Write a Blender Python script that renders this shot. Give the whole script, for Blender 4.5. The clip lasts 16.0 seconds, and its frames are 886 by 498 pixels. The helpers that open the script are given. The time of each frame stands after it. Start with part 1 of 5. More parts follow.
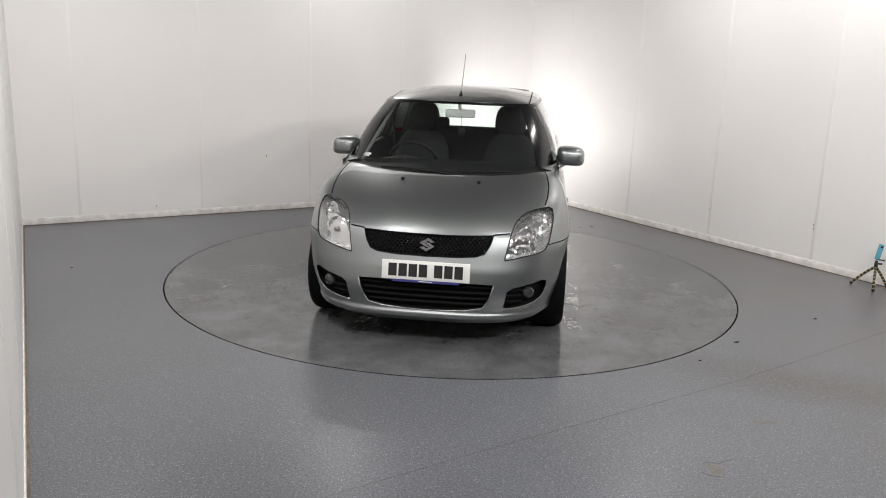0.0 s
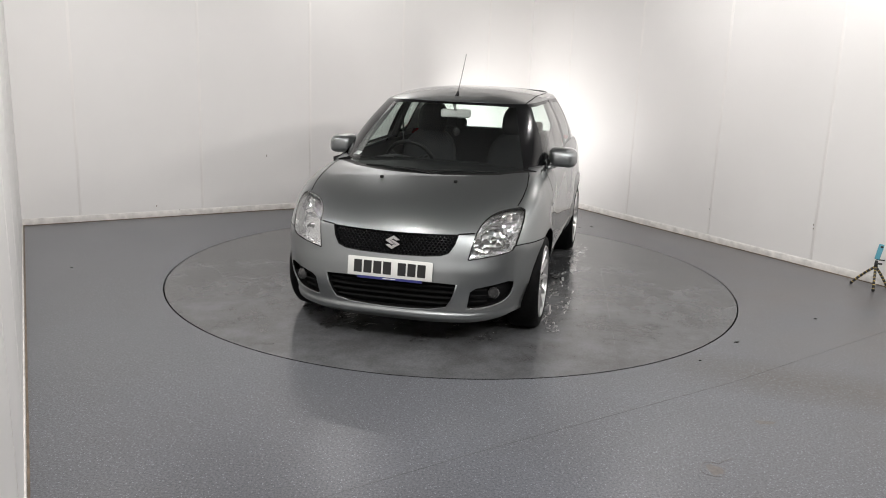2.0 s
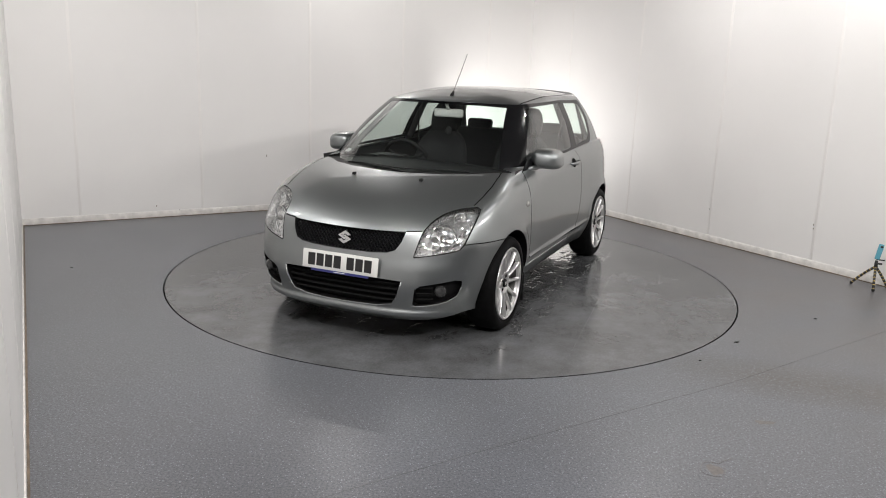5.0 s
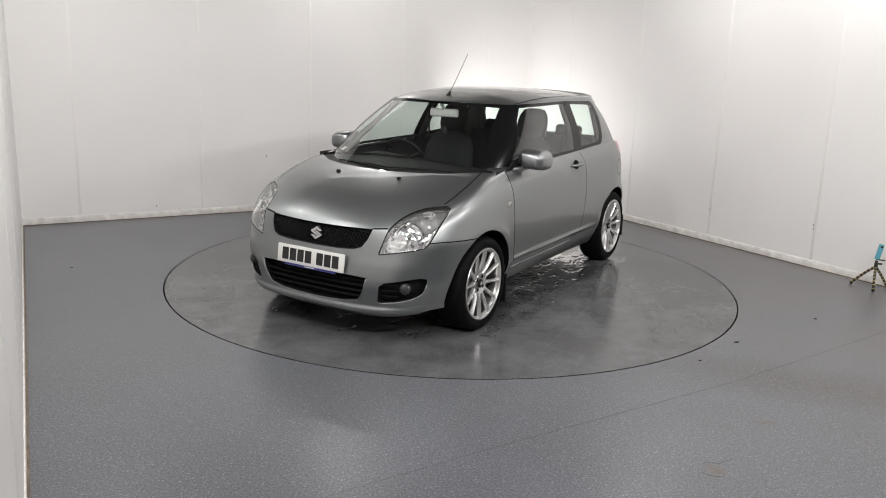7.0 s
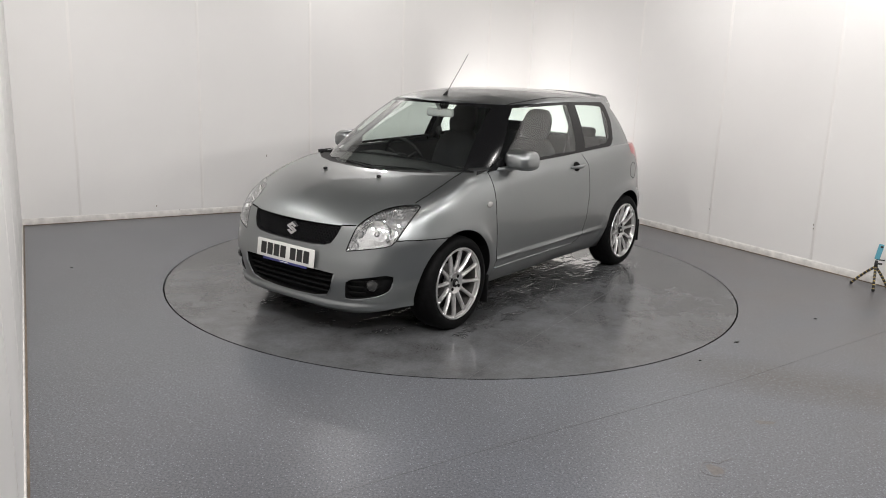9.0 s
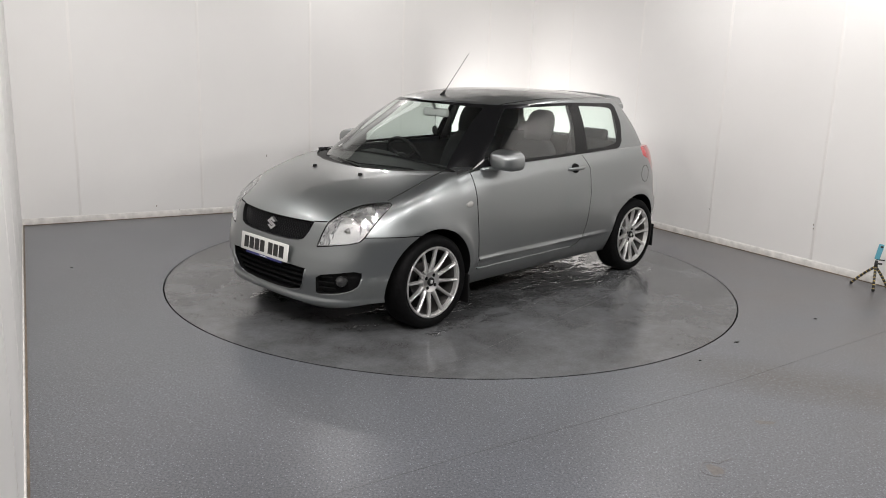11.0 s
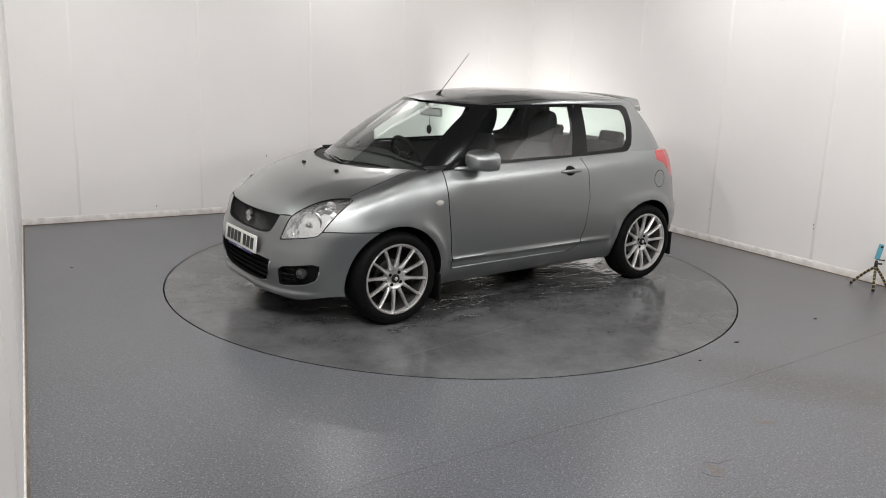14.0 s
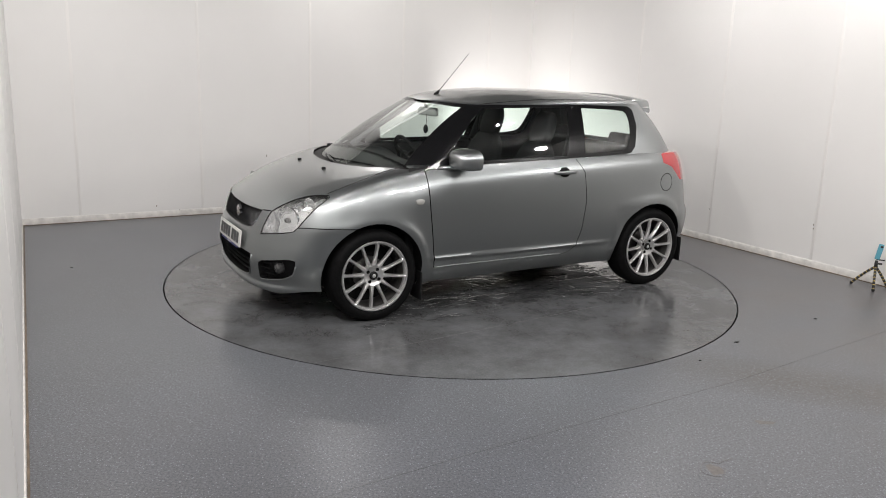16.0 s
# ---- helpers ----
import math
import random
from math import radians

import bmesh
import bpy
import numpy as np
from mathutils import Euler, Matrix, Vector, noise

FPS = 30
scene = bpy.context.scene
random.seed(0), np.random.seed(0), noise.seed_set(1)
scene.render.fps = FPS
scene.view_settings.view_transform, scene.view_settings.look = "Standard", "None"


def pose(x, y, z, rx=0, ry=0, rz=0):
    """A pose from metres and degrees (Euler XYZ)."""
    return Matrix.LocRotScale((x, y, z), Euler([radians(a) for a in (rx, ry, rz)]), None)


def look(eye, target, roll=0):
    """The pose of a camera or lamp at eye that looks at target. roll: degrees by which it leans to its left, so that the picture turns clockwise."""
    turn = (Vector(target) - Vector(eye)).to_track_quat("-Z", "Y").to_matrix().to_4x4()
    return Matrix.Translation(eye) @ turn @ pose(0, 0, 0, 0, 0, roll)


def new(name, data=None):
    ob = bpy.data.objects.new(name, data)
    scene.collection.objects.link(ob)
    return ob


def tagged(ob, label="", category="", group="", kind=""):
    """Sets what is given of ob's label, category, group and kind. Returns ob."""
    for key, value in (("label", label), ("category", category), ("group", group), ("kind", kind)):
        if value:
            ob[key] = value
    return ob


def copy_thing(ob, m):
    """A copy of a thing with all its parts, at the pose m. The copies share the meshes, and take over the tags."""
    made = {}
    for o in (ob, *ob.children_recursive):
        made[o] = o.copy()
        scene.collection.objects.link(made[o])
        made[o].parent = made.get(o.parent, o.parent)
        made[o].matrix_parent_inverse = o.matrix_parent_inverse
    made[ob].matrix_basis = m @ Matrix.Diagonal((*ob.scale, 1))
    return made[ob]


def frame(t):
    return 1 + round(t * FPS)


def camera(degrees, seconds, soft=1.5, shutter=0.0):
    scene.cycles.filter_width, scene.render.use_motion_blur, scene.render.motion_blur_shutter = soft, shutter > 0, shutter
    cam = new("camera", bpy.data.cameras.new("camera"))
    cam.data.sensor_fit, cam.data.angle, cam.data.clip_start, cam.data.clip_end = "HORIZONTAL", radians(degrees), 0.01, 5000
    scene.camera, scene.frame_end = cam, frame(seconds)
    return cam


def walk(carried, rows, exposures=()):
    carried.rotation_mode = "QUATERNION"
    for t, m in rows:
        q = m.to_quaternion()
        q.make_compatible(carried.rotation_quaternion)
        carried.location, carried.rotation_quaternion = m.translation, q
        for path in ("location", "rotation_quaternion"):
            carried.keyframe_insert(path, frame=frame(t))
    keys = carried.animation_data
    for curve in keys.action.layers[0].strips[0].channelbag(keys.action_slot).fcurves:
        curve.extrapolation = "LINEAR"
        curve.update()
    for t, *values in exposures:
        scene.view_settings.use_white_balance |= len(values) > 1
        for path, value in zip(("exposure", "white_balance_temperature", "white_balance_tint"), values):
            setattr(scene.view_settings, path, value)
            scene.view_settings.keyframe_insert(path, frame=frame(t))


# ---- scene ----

# ---------------- camera: fixed to the side wall ----------------
EYE = Vector((0.0, -6.429, 1.7365))
YAW, PITCH, ROLL = radians(-0.62), radians(13.40), 2.09
AIM = EYE + Vector((math.sin(YAW) * math.cos(PITCH), math.cos(YAW) * math.cos(PITCH), -math.sin(PITCH)))
cam = camera(57.0, 16.0, soft=1.0)
walk(cam, [(0, look(EYE, AIM, ROLL)), (16, look(EYE, AIM, ROLL))], exposures=[(0, 0.0, 6500, 10), (16, 0.0, 6500, 10)])

# ---------------- room plan ----------------
A = Vector((-4.111, 1.137))      # corner of side wall and back wall
B = Vector((0.907, 4.121))       # back corner
C = B + (Vector((3.600, 0.125)) - B).normalized() * 11.5
E = B + (Vector((3.600, 0.125)) - B).normalized() * 6.0
D = A + (Vector((-1.645, -3.548)) - A).normalized() * 12.0
CEIL = 3.3
RING = 2.222

# ---------------- light ----------------
world = bpy.data.worlds.new("world")
world.use_nodes = True
world.node_tree.nodes["Background"].inputs[0].default_value = (0.02, 0.02, 0.02, 1)
scene.world = world


def area_lamp(name, eye, target, sx, sy, watts, colour=(1.0, 0.975, 0.955)):
    data = bpy.data.lights.new(name, "AREA")
    data.shape, data.size, data.size_y, data.energy, data.color = "ELLIPSE", sx, sy, watts, colour
    ob = new(name, data)
    ob.matrix_world = look(eye, target)
    return ob


# small spot lamps high in the front of the studio and over the turntable, one lamp low in the back corner, a wash for
# the side wall, added fill for the back wall
LAMPS = [(-1.25, -3.1, 2.85, 29), (-0.55, -4.5, 2.90, 36), (0.85, -5.2, 2.95, 44), (2.2, -4.9, 2.95, 43), (3.5, -3.7, 2.95, 40), (4.4, -2.0, 2.95, 34)]
for px, py, pz, watts in LAMPS:
    area_lamp("spot_lamp", (px, py, pz), (0.1, 0.8, 0.7), 0.16, 0.16, watts)
# the lamp at (-1.2, 2.7) is an unseen fill added for the back wall
for px, py, watts in ((-0.85, -1.95, 11), (0.75, -1.85, 10), (-2.5, -1.5, 15), (2.3, -1.1, 16), (-2.9, -0.1, 13), (-1.2, 2.7, 9), (2.0, 1.0, 15)):
    area_lamp("overhead_lamp", (px, py, CEIL - 0.15), (px, py + 0.001, 0), 0.06, 0.06, watts)
# broad unseen fill, added only to lift the back wall
area_lamp("added_wall_fill", (-0.9, 2.2, CEIL - 0.12), (-0.75, 3.1, 1.2), 2.4, 1.0, 8)
area_lamp("corner_lamp", (0.35, 2.95, 0.75), (1.0, 3.7, 1.0), 0.9, 0.9, 15)
area_lamp("side_lamp", (2.95, 0.22, 2.85), (3.36, 0.45, 2.35), 0.3, 0.3, 4)


# ---------------- materials ----------------
def mat(name, colour, rough=0.5, metal=0.0, coat=0.0, noise_scale=0.0, vary=0.15, bump=0.0, bump_scale=200.0, rough_vary=0.0, spec=0.5, obj=True):
    m = bpy.data.materials.new(name)
    m.use_nodes = True
    nt = m.node_tree
    b = nt.nodes["Principled BSDF"]
    b.inputs["Base Color"].default_value = (*colour, 1)
    b.inputs["Roughness"].default_value = rough
    b.inputs["Metallic"].default_value = metal
    b.inputs["Coat Weight"].default_value = coat
    b.inputs["Coat Roughness"].default_value = 0.04
    b.inputs["Specular IOR Level"].default_value = spec
    tc = nt.nodes.new("ShaderNodeTexCoord")
    if noise_scale:
        n = nt.nodes.new("ShaderNodeTexNoise")
        n.inputs["Scale"].default_value, n.inputs["Detail"].default_value = noise_scale, 6
        nt.links.new(tc.outputs["Object"], n.inputs["Vector"])
        r = nt.nodes.new("ShaderNodeValToRGB")
        r.color_ramp.elements[0].position, r.color_ramp.elements[1].position = 0.3, 0.7
        r.color_ramp.elements[0].color = (*[c * (1 - vary) for c in colour], 1)
        r.color_ramp.elements[1].color = (*[min(1, c * (1 + vary)) for c in colour], 1)
        nt.links.new(n.outputs["Fac"], r.inputs["Fac"])
        nt.links.new(r.outputs["Color"], b.inputs["Base Color"])
        if rough_vary:
            mr = nt.nodes.new("ShaderNodeMapRange")
            mr.inputs[3].default_value, mr.inputs[4].default_value = rough - rough_vary, rough + rough_vary
            nt.links.new(n.outputs["Fac"], mr.inputs[0])
            nt.links.new(mr.outputs[0], b.inputs["Roughness"])
    if bump:
        n2 = nt.nodes.new("ShaderNodeTexNoise")
        n2.inputs["Scale"].default_value, n2.inputs["Detail"].default_value = bump_scale, 3
        nt.links.new(tc.outputs["Object"], n2.inputs["Vector"])
        bp = nt.nodes.new("ShaderNodeBump")
        bp.inputs["Strength"].default_value, bp.inputs["Distance"].default_value = bump, 0.002
        nt.links.new(n2.outputs["Fac"], bp.inputs["Height"])
        nt.links.new(bp.outputs["Normal"], b.inputs["Normal"])
    return m


def glass_mat(name, tint, gloss):
    """Thin car glass: tinted see-through with a Fresnel gloss."""
    m = bpy.data.materials.new(name)
    m.use_nodes = True
    nt = m.node_tree
    nt.nodes.remove(nt.nodes["Principled BSDF"])
    out = nt.nodes["Material Output"]
    tr, gl, mx, lw, pw, ma = (nt.nodes.new("ShaderNode" + k) for k in ("BsdfTransparent", "BsdfGlossy", "MixShader", "LayerWeight", "Math", "Math"))
    tr.inputs[0].default_value = (*tint, 1)
    gl.inputs[0].default_value = (1, 1, 1, 1)
    gl.inputs["Roughness"].default_value = 0.02
    lw.inputs[0].default_value = 0.5
    pw.operation, ma.operation = "POWER", "MULTIPLY_ADD"
    pw.inputs[1].default_value = 4.2
    ma.inputs[1].default_value, ma.inputs[2].default_value = 0.9, gloss
    nt.links.new(lw.outputs["Facing"], pw.inputs[0])
    nt.links.new(pw.outputs[0], ma.inputs[0])
    nt.links.new(ma.outputs[0], mx.inputs[0])
    nt.links.new(tr.outputs[0], mx.inputs[1])
    nt.links.new(gl.outputs[0], mx.inputs[2])
    nt.links.new(mx.outputs[0], out.inputs[0])
    return m


def floor_mat(name, base, wet=False):
    """Speckled safety vinyl: sparkling flakes, cloudy wear, scuffs."""
    m = bpy.data.materials.new(name)
    m.use_nodes = True
    nt = m.node_tree
    L = nt.links.new
    b = nt.nodes["Principled BSDF"]
    tc = nt.nodes.new("ShaderNodeTexCoord")

    def tex(scale, detail=4, rough=0.6):
        n = nt.nodes.new("ShaderNodeTexNoise")
        n.inputs["Scale"].default_value, n.inputs["Detail"].default_value, n.inputs["Roughness"].default_value = scale, detail, rough
        L(tc.outputs["Object"], n.inputs["Vector"])
        return n

    def ramp(src, p0, p1, c0, c1):
        r = nt.nodes.new("ShaderNodeValToRGB")
        r.color_ramp.elements[0].position, r.color_ramp.elements[1].position = p0, p1
        r.color_ramp.elements[0].color, r.color_ramp.elements[1].color = (*c0, 1), (*c1, 1)
        L(src, r.inputs["Fac"])
        return r

    def mixc(kind, fac, a, bb):
        x = nt.nodes.new("ShaderNodeMixRGB")
        x.blend_type = kind
        if isinstance(fac, float):
            x.inputs[0].default_value = fac
        else:
            L(fac, x.inputs[0])
        L(a, x.inputs[1])
        L(bb, x.inputs[2])
        return x

    cloud = ramp(tex(0.9, 5).outputs["Fac"], 0.3, 0.75, [c * (0.84 if wet else 0.93) for c in base], [c * (1.12 if wet else 1.06) for c in base])
    fine = ramp(tex(72 if wet else 88, 3, 0.8).outputs["Fac"], 0.36, 0.64, (0.86, 0.86, 0.86) if wet else (0.50, 0.50, 0.51), (1.1, 1.1, 1.1) if wet else (1.36, 1.36, 1.39))
    col = mixc("MULTIPLY", 1.0, cloud.outputs[0], fine.outputs[0])
    if wet:
        smudge = ramp(tex(2.6, 8, 0.72).outputs["Fac"], 0.40, 0.62, (0.60, 0.59, 0.575), (1.08, 1.08, 1.08))
        col = mixc("MULTIPLY", 0.85, col.outputs[0], smudge.outputs[0])
    else:
        smudge = ramp(tex(0.55, 6, 0.65).outputs["Fac"], 0.30, 0.60, (0.88, 0.855, 0.825), (1.0, 1.0, 1.0))
        col = mixc("MULTIPLY", 0.8, col.outputs[0], smudge.outputs[0])
        # brown tyre tracks across one side of the floor
        sep = nt.nodes.new("ShaderNodeSeparateXYZ")
        L(tc.outputs["Object"], sep.inputs[0])

        def calc(op, a, b2, c2=None):
            x = nt.nodes.new("ShaderNodeMath")
            x.operation = op
            for k, v in enumerate((a, b2, c2)):
                if v is None:
                    continue
                if isinstance(v, (int, float)):
                    x.inputs[k].default_value = v
                else:
                    L(v, x.inputs[k])
            return x.outputs[0]
        off = calc("ABSOLUTE", calc("ADD", calc("MULTIPLY_ADD", sep.outputs[0], 0.345, 1.385), sep.outputs[1]), 0)
        near = calc("SUBTRACT", 1.0, calc("DIVIDE", off, 0.34))
        near.node.use_clamp = True
        along = calc("DIVIDE", calc("SUBTRACT", sep.outputs[0], 1.15), 0.7)
        along.node.use_clamp = True
        grit = ramp(tex(46, 5, 0.85).outputs["Fac"], 0.46, 0.55, (0, 0, 0), (1, 1, 1))
        amount = calc("MULTIPLY", calc("MULTIPLY", calc("POWER", near, 0.6), along), calc("MULTIPLY_ADD", grit.outputs[0], 0.72, 0.22))
        brown = nt.nodes.new("ShaderNodeRGB")
        brown.outputs[0].default_value = (0.060, 0.051, 0.043, 1)
        col = mixc("MIX", amount, col.outputs[0], brown.outputs[0])
        # trodden brownish film over the side where cars drive on
        worn = calc("DIVIDE", calc("SUBTRACT", calc("MULTIPLY_ADD", sep.outputs[1], 0.25, sep.outputs[0]), 1.1), 1.4)
        worn.node.use_clamp = True
        film_patch = ramp(tex(1.3, 7, 0.7).outputs["Fac"], 0.34, 0.62, (0.15, 0.15, 0.15), (1, 1, 1))
        taupe = nt.nodes.new("ShaderNodeRGB")
        taupe.outputs[0].default_value = (0.122, 0.111, 0.105, 1)
        col = mixc("MIX", calc("MULTIPLY", calc("MULTIPLY", worn, film_patch.outputs[0]), 0.75), col.outputs[0], taupe.outputs[0])
    vor = nt.nodes.new("ShaderNodeTexVoronoi")
    vor.inputs["Scale"].default_value = 86
    L(tc.outputs["Object"], vor.inputs["Vector"])
    spark = ramp(vor.outputs["Distance"], 0.18, 0.30, (1, 1, 1), (0, 0, 0))
    pick = nt.nodes.new("ShaderNodeMath")
    pick.operation = "GREATER_THAN"
    pick.inputs[1].default_value = 0.58
    L(vor.outputs["Color"], pick.inputs[0])
    sm = nt.nodes.new("ShaderNodeMath")
    sm.operation = "MULTIPLY"
    L(spark.outputs[0], sm.inputs[0])
    L(pick.outputs[0], sm.inputs[1])
    if wet:
        dim = nt.nodes.new("ShaderNodeMath")
        dim.operation = "MULTIPLY"
        dim.inputs[1].default_value = 0.12
        L(sm.outputs[0], dim.inputs[0])
        sm = dim
    light = nt.nodes.new("ShaderNodeRGB")
    light.outputs[0].default_value = (0.27, 0.282, 0.305, 1)
    col = mixc("MIX", sm.outputs[0], col.outputs[0], light.outputs[0])
    L(col.outputs[0], b.inputs["Base Color"])
    rg = nt.nodes.new("ShaderNodeMapRange")
    rg.inputs[3].default_value, rg.inputs[4].default_value = (0.09, 0.26) if wet else (0.25, 0.33)
    L(tex(1.7, 6).outputs["Fac"], rg.inputs[0])
    L(rg.outputs[0], b.inputs["Roughness"])
    b.inputs["Specular IOR Level"].default_value = 0.5
    bp = nt.nodes.new("ShaderNodeBump")
    bp.inputs["Strength"].default_value, bp.inputs["Distance"].default_value = (0.10 if wet else 0.22), 0.001
    L(tex(220, 2).outputs["Fac"], bp.inputs["Height"])
    L(bp.outputs["Normal"], b.inputs["Normal"])
    return m


def paint_mat():
    m = mat("metallic_paint", (0.20, 0.207, 0.208), rough=0.36, metal=0.97, coat=1.0)
    nt = m.node_tree
    b = nt.nodes["Principled BSDF"]
    tc = nt.nodes.new("ShaderNodeTexCoord")
    n = nt.nodes.new("ShaderNodeTexNoise")
    n.inputs["Scale"].default_value, n.inputs["Detail"].default_value = 900, 1
    nt.links.new(tc.outputs["Object"], n.inputs["Vector"])
    r = nt.nodes.new("ShaderNodeValToRGB")
    r.color_ramp.elements[0].color, r.color_ramp.elements[1].color = (0.205, 0.216, 0.219, 1), (0.310, 0.324, 0.327, 1)
    nt.links.new(n.outputs["Fac"], r.inputs["Fac"])
    nt.links.new(r.outputs[0], b.inputs["Base Color"])
    return m


def facet_mat():
    """Silvered reflector pressed into small facets."""
    m = mat("silvered_reflector", (0.76, 0.76, 0.76), rough=0.10, metal=0.90)
    nt = m.node_tree
    tc, vo, bp = (nt.nodes.new("ShaderNode" + k) for k in ("TexCoord", "TexVoronoi", "Bump"))
    vo.inputs["Scale"].default_value = 30
    bp.inputs["Strength"].default_value, bp.inputs["Distance"].default_value = 0.8, 0.007
    nt.links.new(tc.outputs["Object"], vo.inputs["Vector"])
    nt.links.new(vo.outputs["Distance"], bp.inputs["Height"])
    nt.links.new(bp.outputs["Normal"], nt.nodes["Principled BSDF"].inputs["Normal"])
    return m


M_WALL = mat("white_wall_panel", (0.80, 0.785, 0.77), 0.42, noise_scale=1.2, vary=0.02, bump=0.05, bump_scale=30)
M_TRIM = mat("white_cover_strip", (0.82, 0.80, 0.78), 0.35, noise_scale=3, vary=0.03)
M_SKIRT = mat("scuffed_white_skirting", (0.74, 0.715, 0.685), 0.45, noise_scale=14, vary=0.16)
M_SCUFF = mat("grey_scuff", (0.30, 0.28, 0.26), 0.6, noise_scale=40, vary=0.2)
M_DIRT = mat("brown_dirt", (0.16, 0.12, 0.085), 0.7, noise_scale=9, vary=0.4)
M_STAIN = mat("dried_brown_stain", (0.122, 0.109, 0.101), 0.35, noise_scale=60, vary=0.35)
M_UNSEEN = mat("dark_unseen_wall", (0.10, 0.10, 0.105), 0.6, noise_scale=2, vary=0.1)
M_CEIL = mat("dark_ceiling", (0.13, 0.13, 0.13), 0.8, noise_scale=2, vary=0.05)
M_FLOOR = floor_mat("speckled_grey_vinyl", (0.125, 0.131, 0.143))
M_DISC = floor_mat("turntable_grey_vinyl", (0.116, 0.119, 0.124), wet=True)
M_PIT = mat("black_gap", (0.008, 0.008, 0.008), 0.9, spec=0.05)
M_PAINT = paint_mat()
M_BLACK = mat("gloss_black_trim", (0.005, 0.005, 0.0055), 0.16, spec=0.22)
M_MESH = mat("gloss_black_mesh", (0.012, 0.012, 0.013), 0.16, spec=0.6)
M_PLASTIC = mat("black_plastic", (0.007, 0.007, 0.0073), 0.5, spec=0.18, noise_scale=60, vary=0.2, bump=0.2, bump_scale=400)
M_GAP = mat("dark_shut_line", (0.006, 0.006, 0.006), 0.8, spec=0.1)
M_RUBBER = mat("tyre_rubber", (0.005, 0.005, 0.0052), 0.55, noise_scale=40, vary=0.3, spec=0.05)
M_BARREL = mat("dark_alloy", (0.13, 0.125, 0.12), 0.42, metal=0.8, noise_scale=30, vary=0.25)
M_RIM = mat("silver_alloy", (0.57, 0.565, 0.56), 0.28, metal=0.8, noise_scale=25, vary=0.06)
M_STEEL = mat("brake_steel", (0.20, 0.195, 0.19), 0.35, metal=1.0, noise_scale=30, vary=0.2)
M_CHROME = mat("chrome", (0.80, 0.80, 0.80), 0.07, metal=1.0)
M_GLASS = glass_mat("tinted_glass", (0.90, 0.975, 0.94), 0.07)
M_LENS = glass_mat("clear_lens", (0.95, 0.96, 0.96), 0.07)
M_RED = mat("red_tail_lens", (0.42, 0.015, 0.02), 0.12, coat=1.0)
M_AMBER = mat("clear_indicator_lens", (0.30, 0.295, 0.28), 0.15, coat=1.0)
M_PLATE = mat("white_plate", (0.64, 0.64, 0.61), 0.3, noise_scale=8, vary=0.02)
M_INK = mat("black_ink", (0.012, 0.012, 0.012), 0.4)
M_BLUE = mat("blue_strip", (0.03, 0.035, 0.16), 0.4)
M_SEAT = mat("charcoal_seat_cloth", (0.009, 0.0092, 0.0105), 0.9, noise_scale=120, vary=0.35, bump=0.4, bump_scale=300)
M_TEAL = mat("pale_blue_plastic", (0.10, 0.33, 0.42), 0.4, noise_scale=20, vary=0.06)
M_YELLOW = mat("yellow_ring", (0.50, 0.36, 0.10), 0.5, noise_scale=30, vary=0.15)
M_REFL = facet_mat()
M_FOGLENS = mat("fog_glass", (0.035, 0.035, 0.035), 0.08, metal=0.1, coat=0.4, noise_scale=60, vary=0.3)
M_DARK = mat("charcoal_trim", (0.009, 0.009, 0.0095), 0.65, noise_scale=50, vary=0.2, bump=0.2, bump_scale=300)
M_COVER = mat("grey_pillar_plastic", (0.16, 0.16, 0.158), 0.7, noise_scale=60, vary=0.08)
M_LINING = mat("pale_lining", (0.42, 0.42, 0.41), 0.85, noise_scale=40, vary=0.05)
M_SEAM = mat("welded_joint", (0.095, 0.095, 0.095), 0.5, noise_scale=6, vary=0.3)
M_WATER = glass_mat("clear_water", (0.86, 0.86, 0.86), 0.04)
M_PAPER = mat("white_sticker", (0.75, 0.75, 0.75), 0.6)


# ---------------- mesh helpers ----------------
def part(name, bm, material, parent, label="", smooth=True):
    me = bpy.data.meshes.new(name)
    bm.to_mesh(me)
    bm.free()
    me.materials.append(material)
    if smooth:
        for p in me.polygons:
            p.use_smooth = True
    ob = new(name, me)
    ob.parent = parent
    if label:
        ob["label"] = label
    return ob


def soften(ob, angle=35):
    """Keep creases sharp on a smooth-shaded mesh."""
    bm = bmesh.new()
    bm.from_mesh(ob.data)
    for e in bm.edges:
        if len(e.link_faces) == 2 and e.calc_face_angle(0) > radians(angle):
            e.smooth = False
    bm.to_mesh(ob.data)
    bm.free()
    return ob


def box(bm, lo, hi, bevel=0.0, seg=2):
    r = bmesh.ops.create_cube(bm, size=1)
    vs = r["verts"]
    for v in vs:
        for i in range(3):
            v.co[i] = lo[i] + (v.co[i] + 0.5) * (hi[i] - lo[i])
    if bevel:
        es = list({e for v in vs for e in v.link_edges})
        bmesh.ops.bevel(bm, geom=es, offset=bevel, segments=seg, affect="EDGES", profile=0.5)
    return bm


def prism(bm, p, q, r0, r1, n=12):
    """A tapered round bar from p to q."""
    p, q = Vector(p), Vector(q)
    m = Matrix.Translation((p + q) / 2) @ (q - p).to_track_quat("Z", "Y").to_matrix().to_4x4()
    bmesh.ops.create_cone(bm, cap_ends=True, segments=n, radius1=r0, radius2=r1, depth=(q - p).length, matrix=m)
    return bm


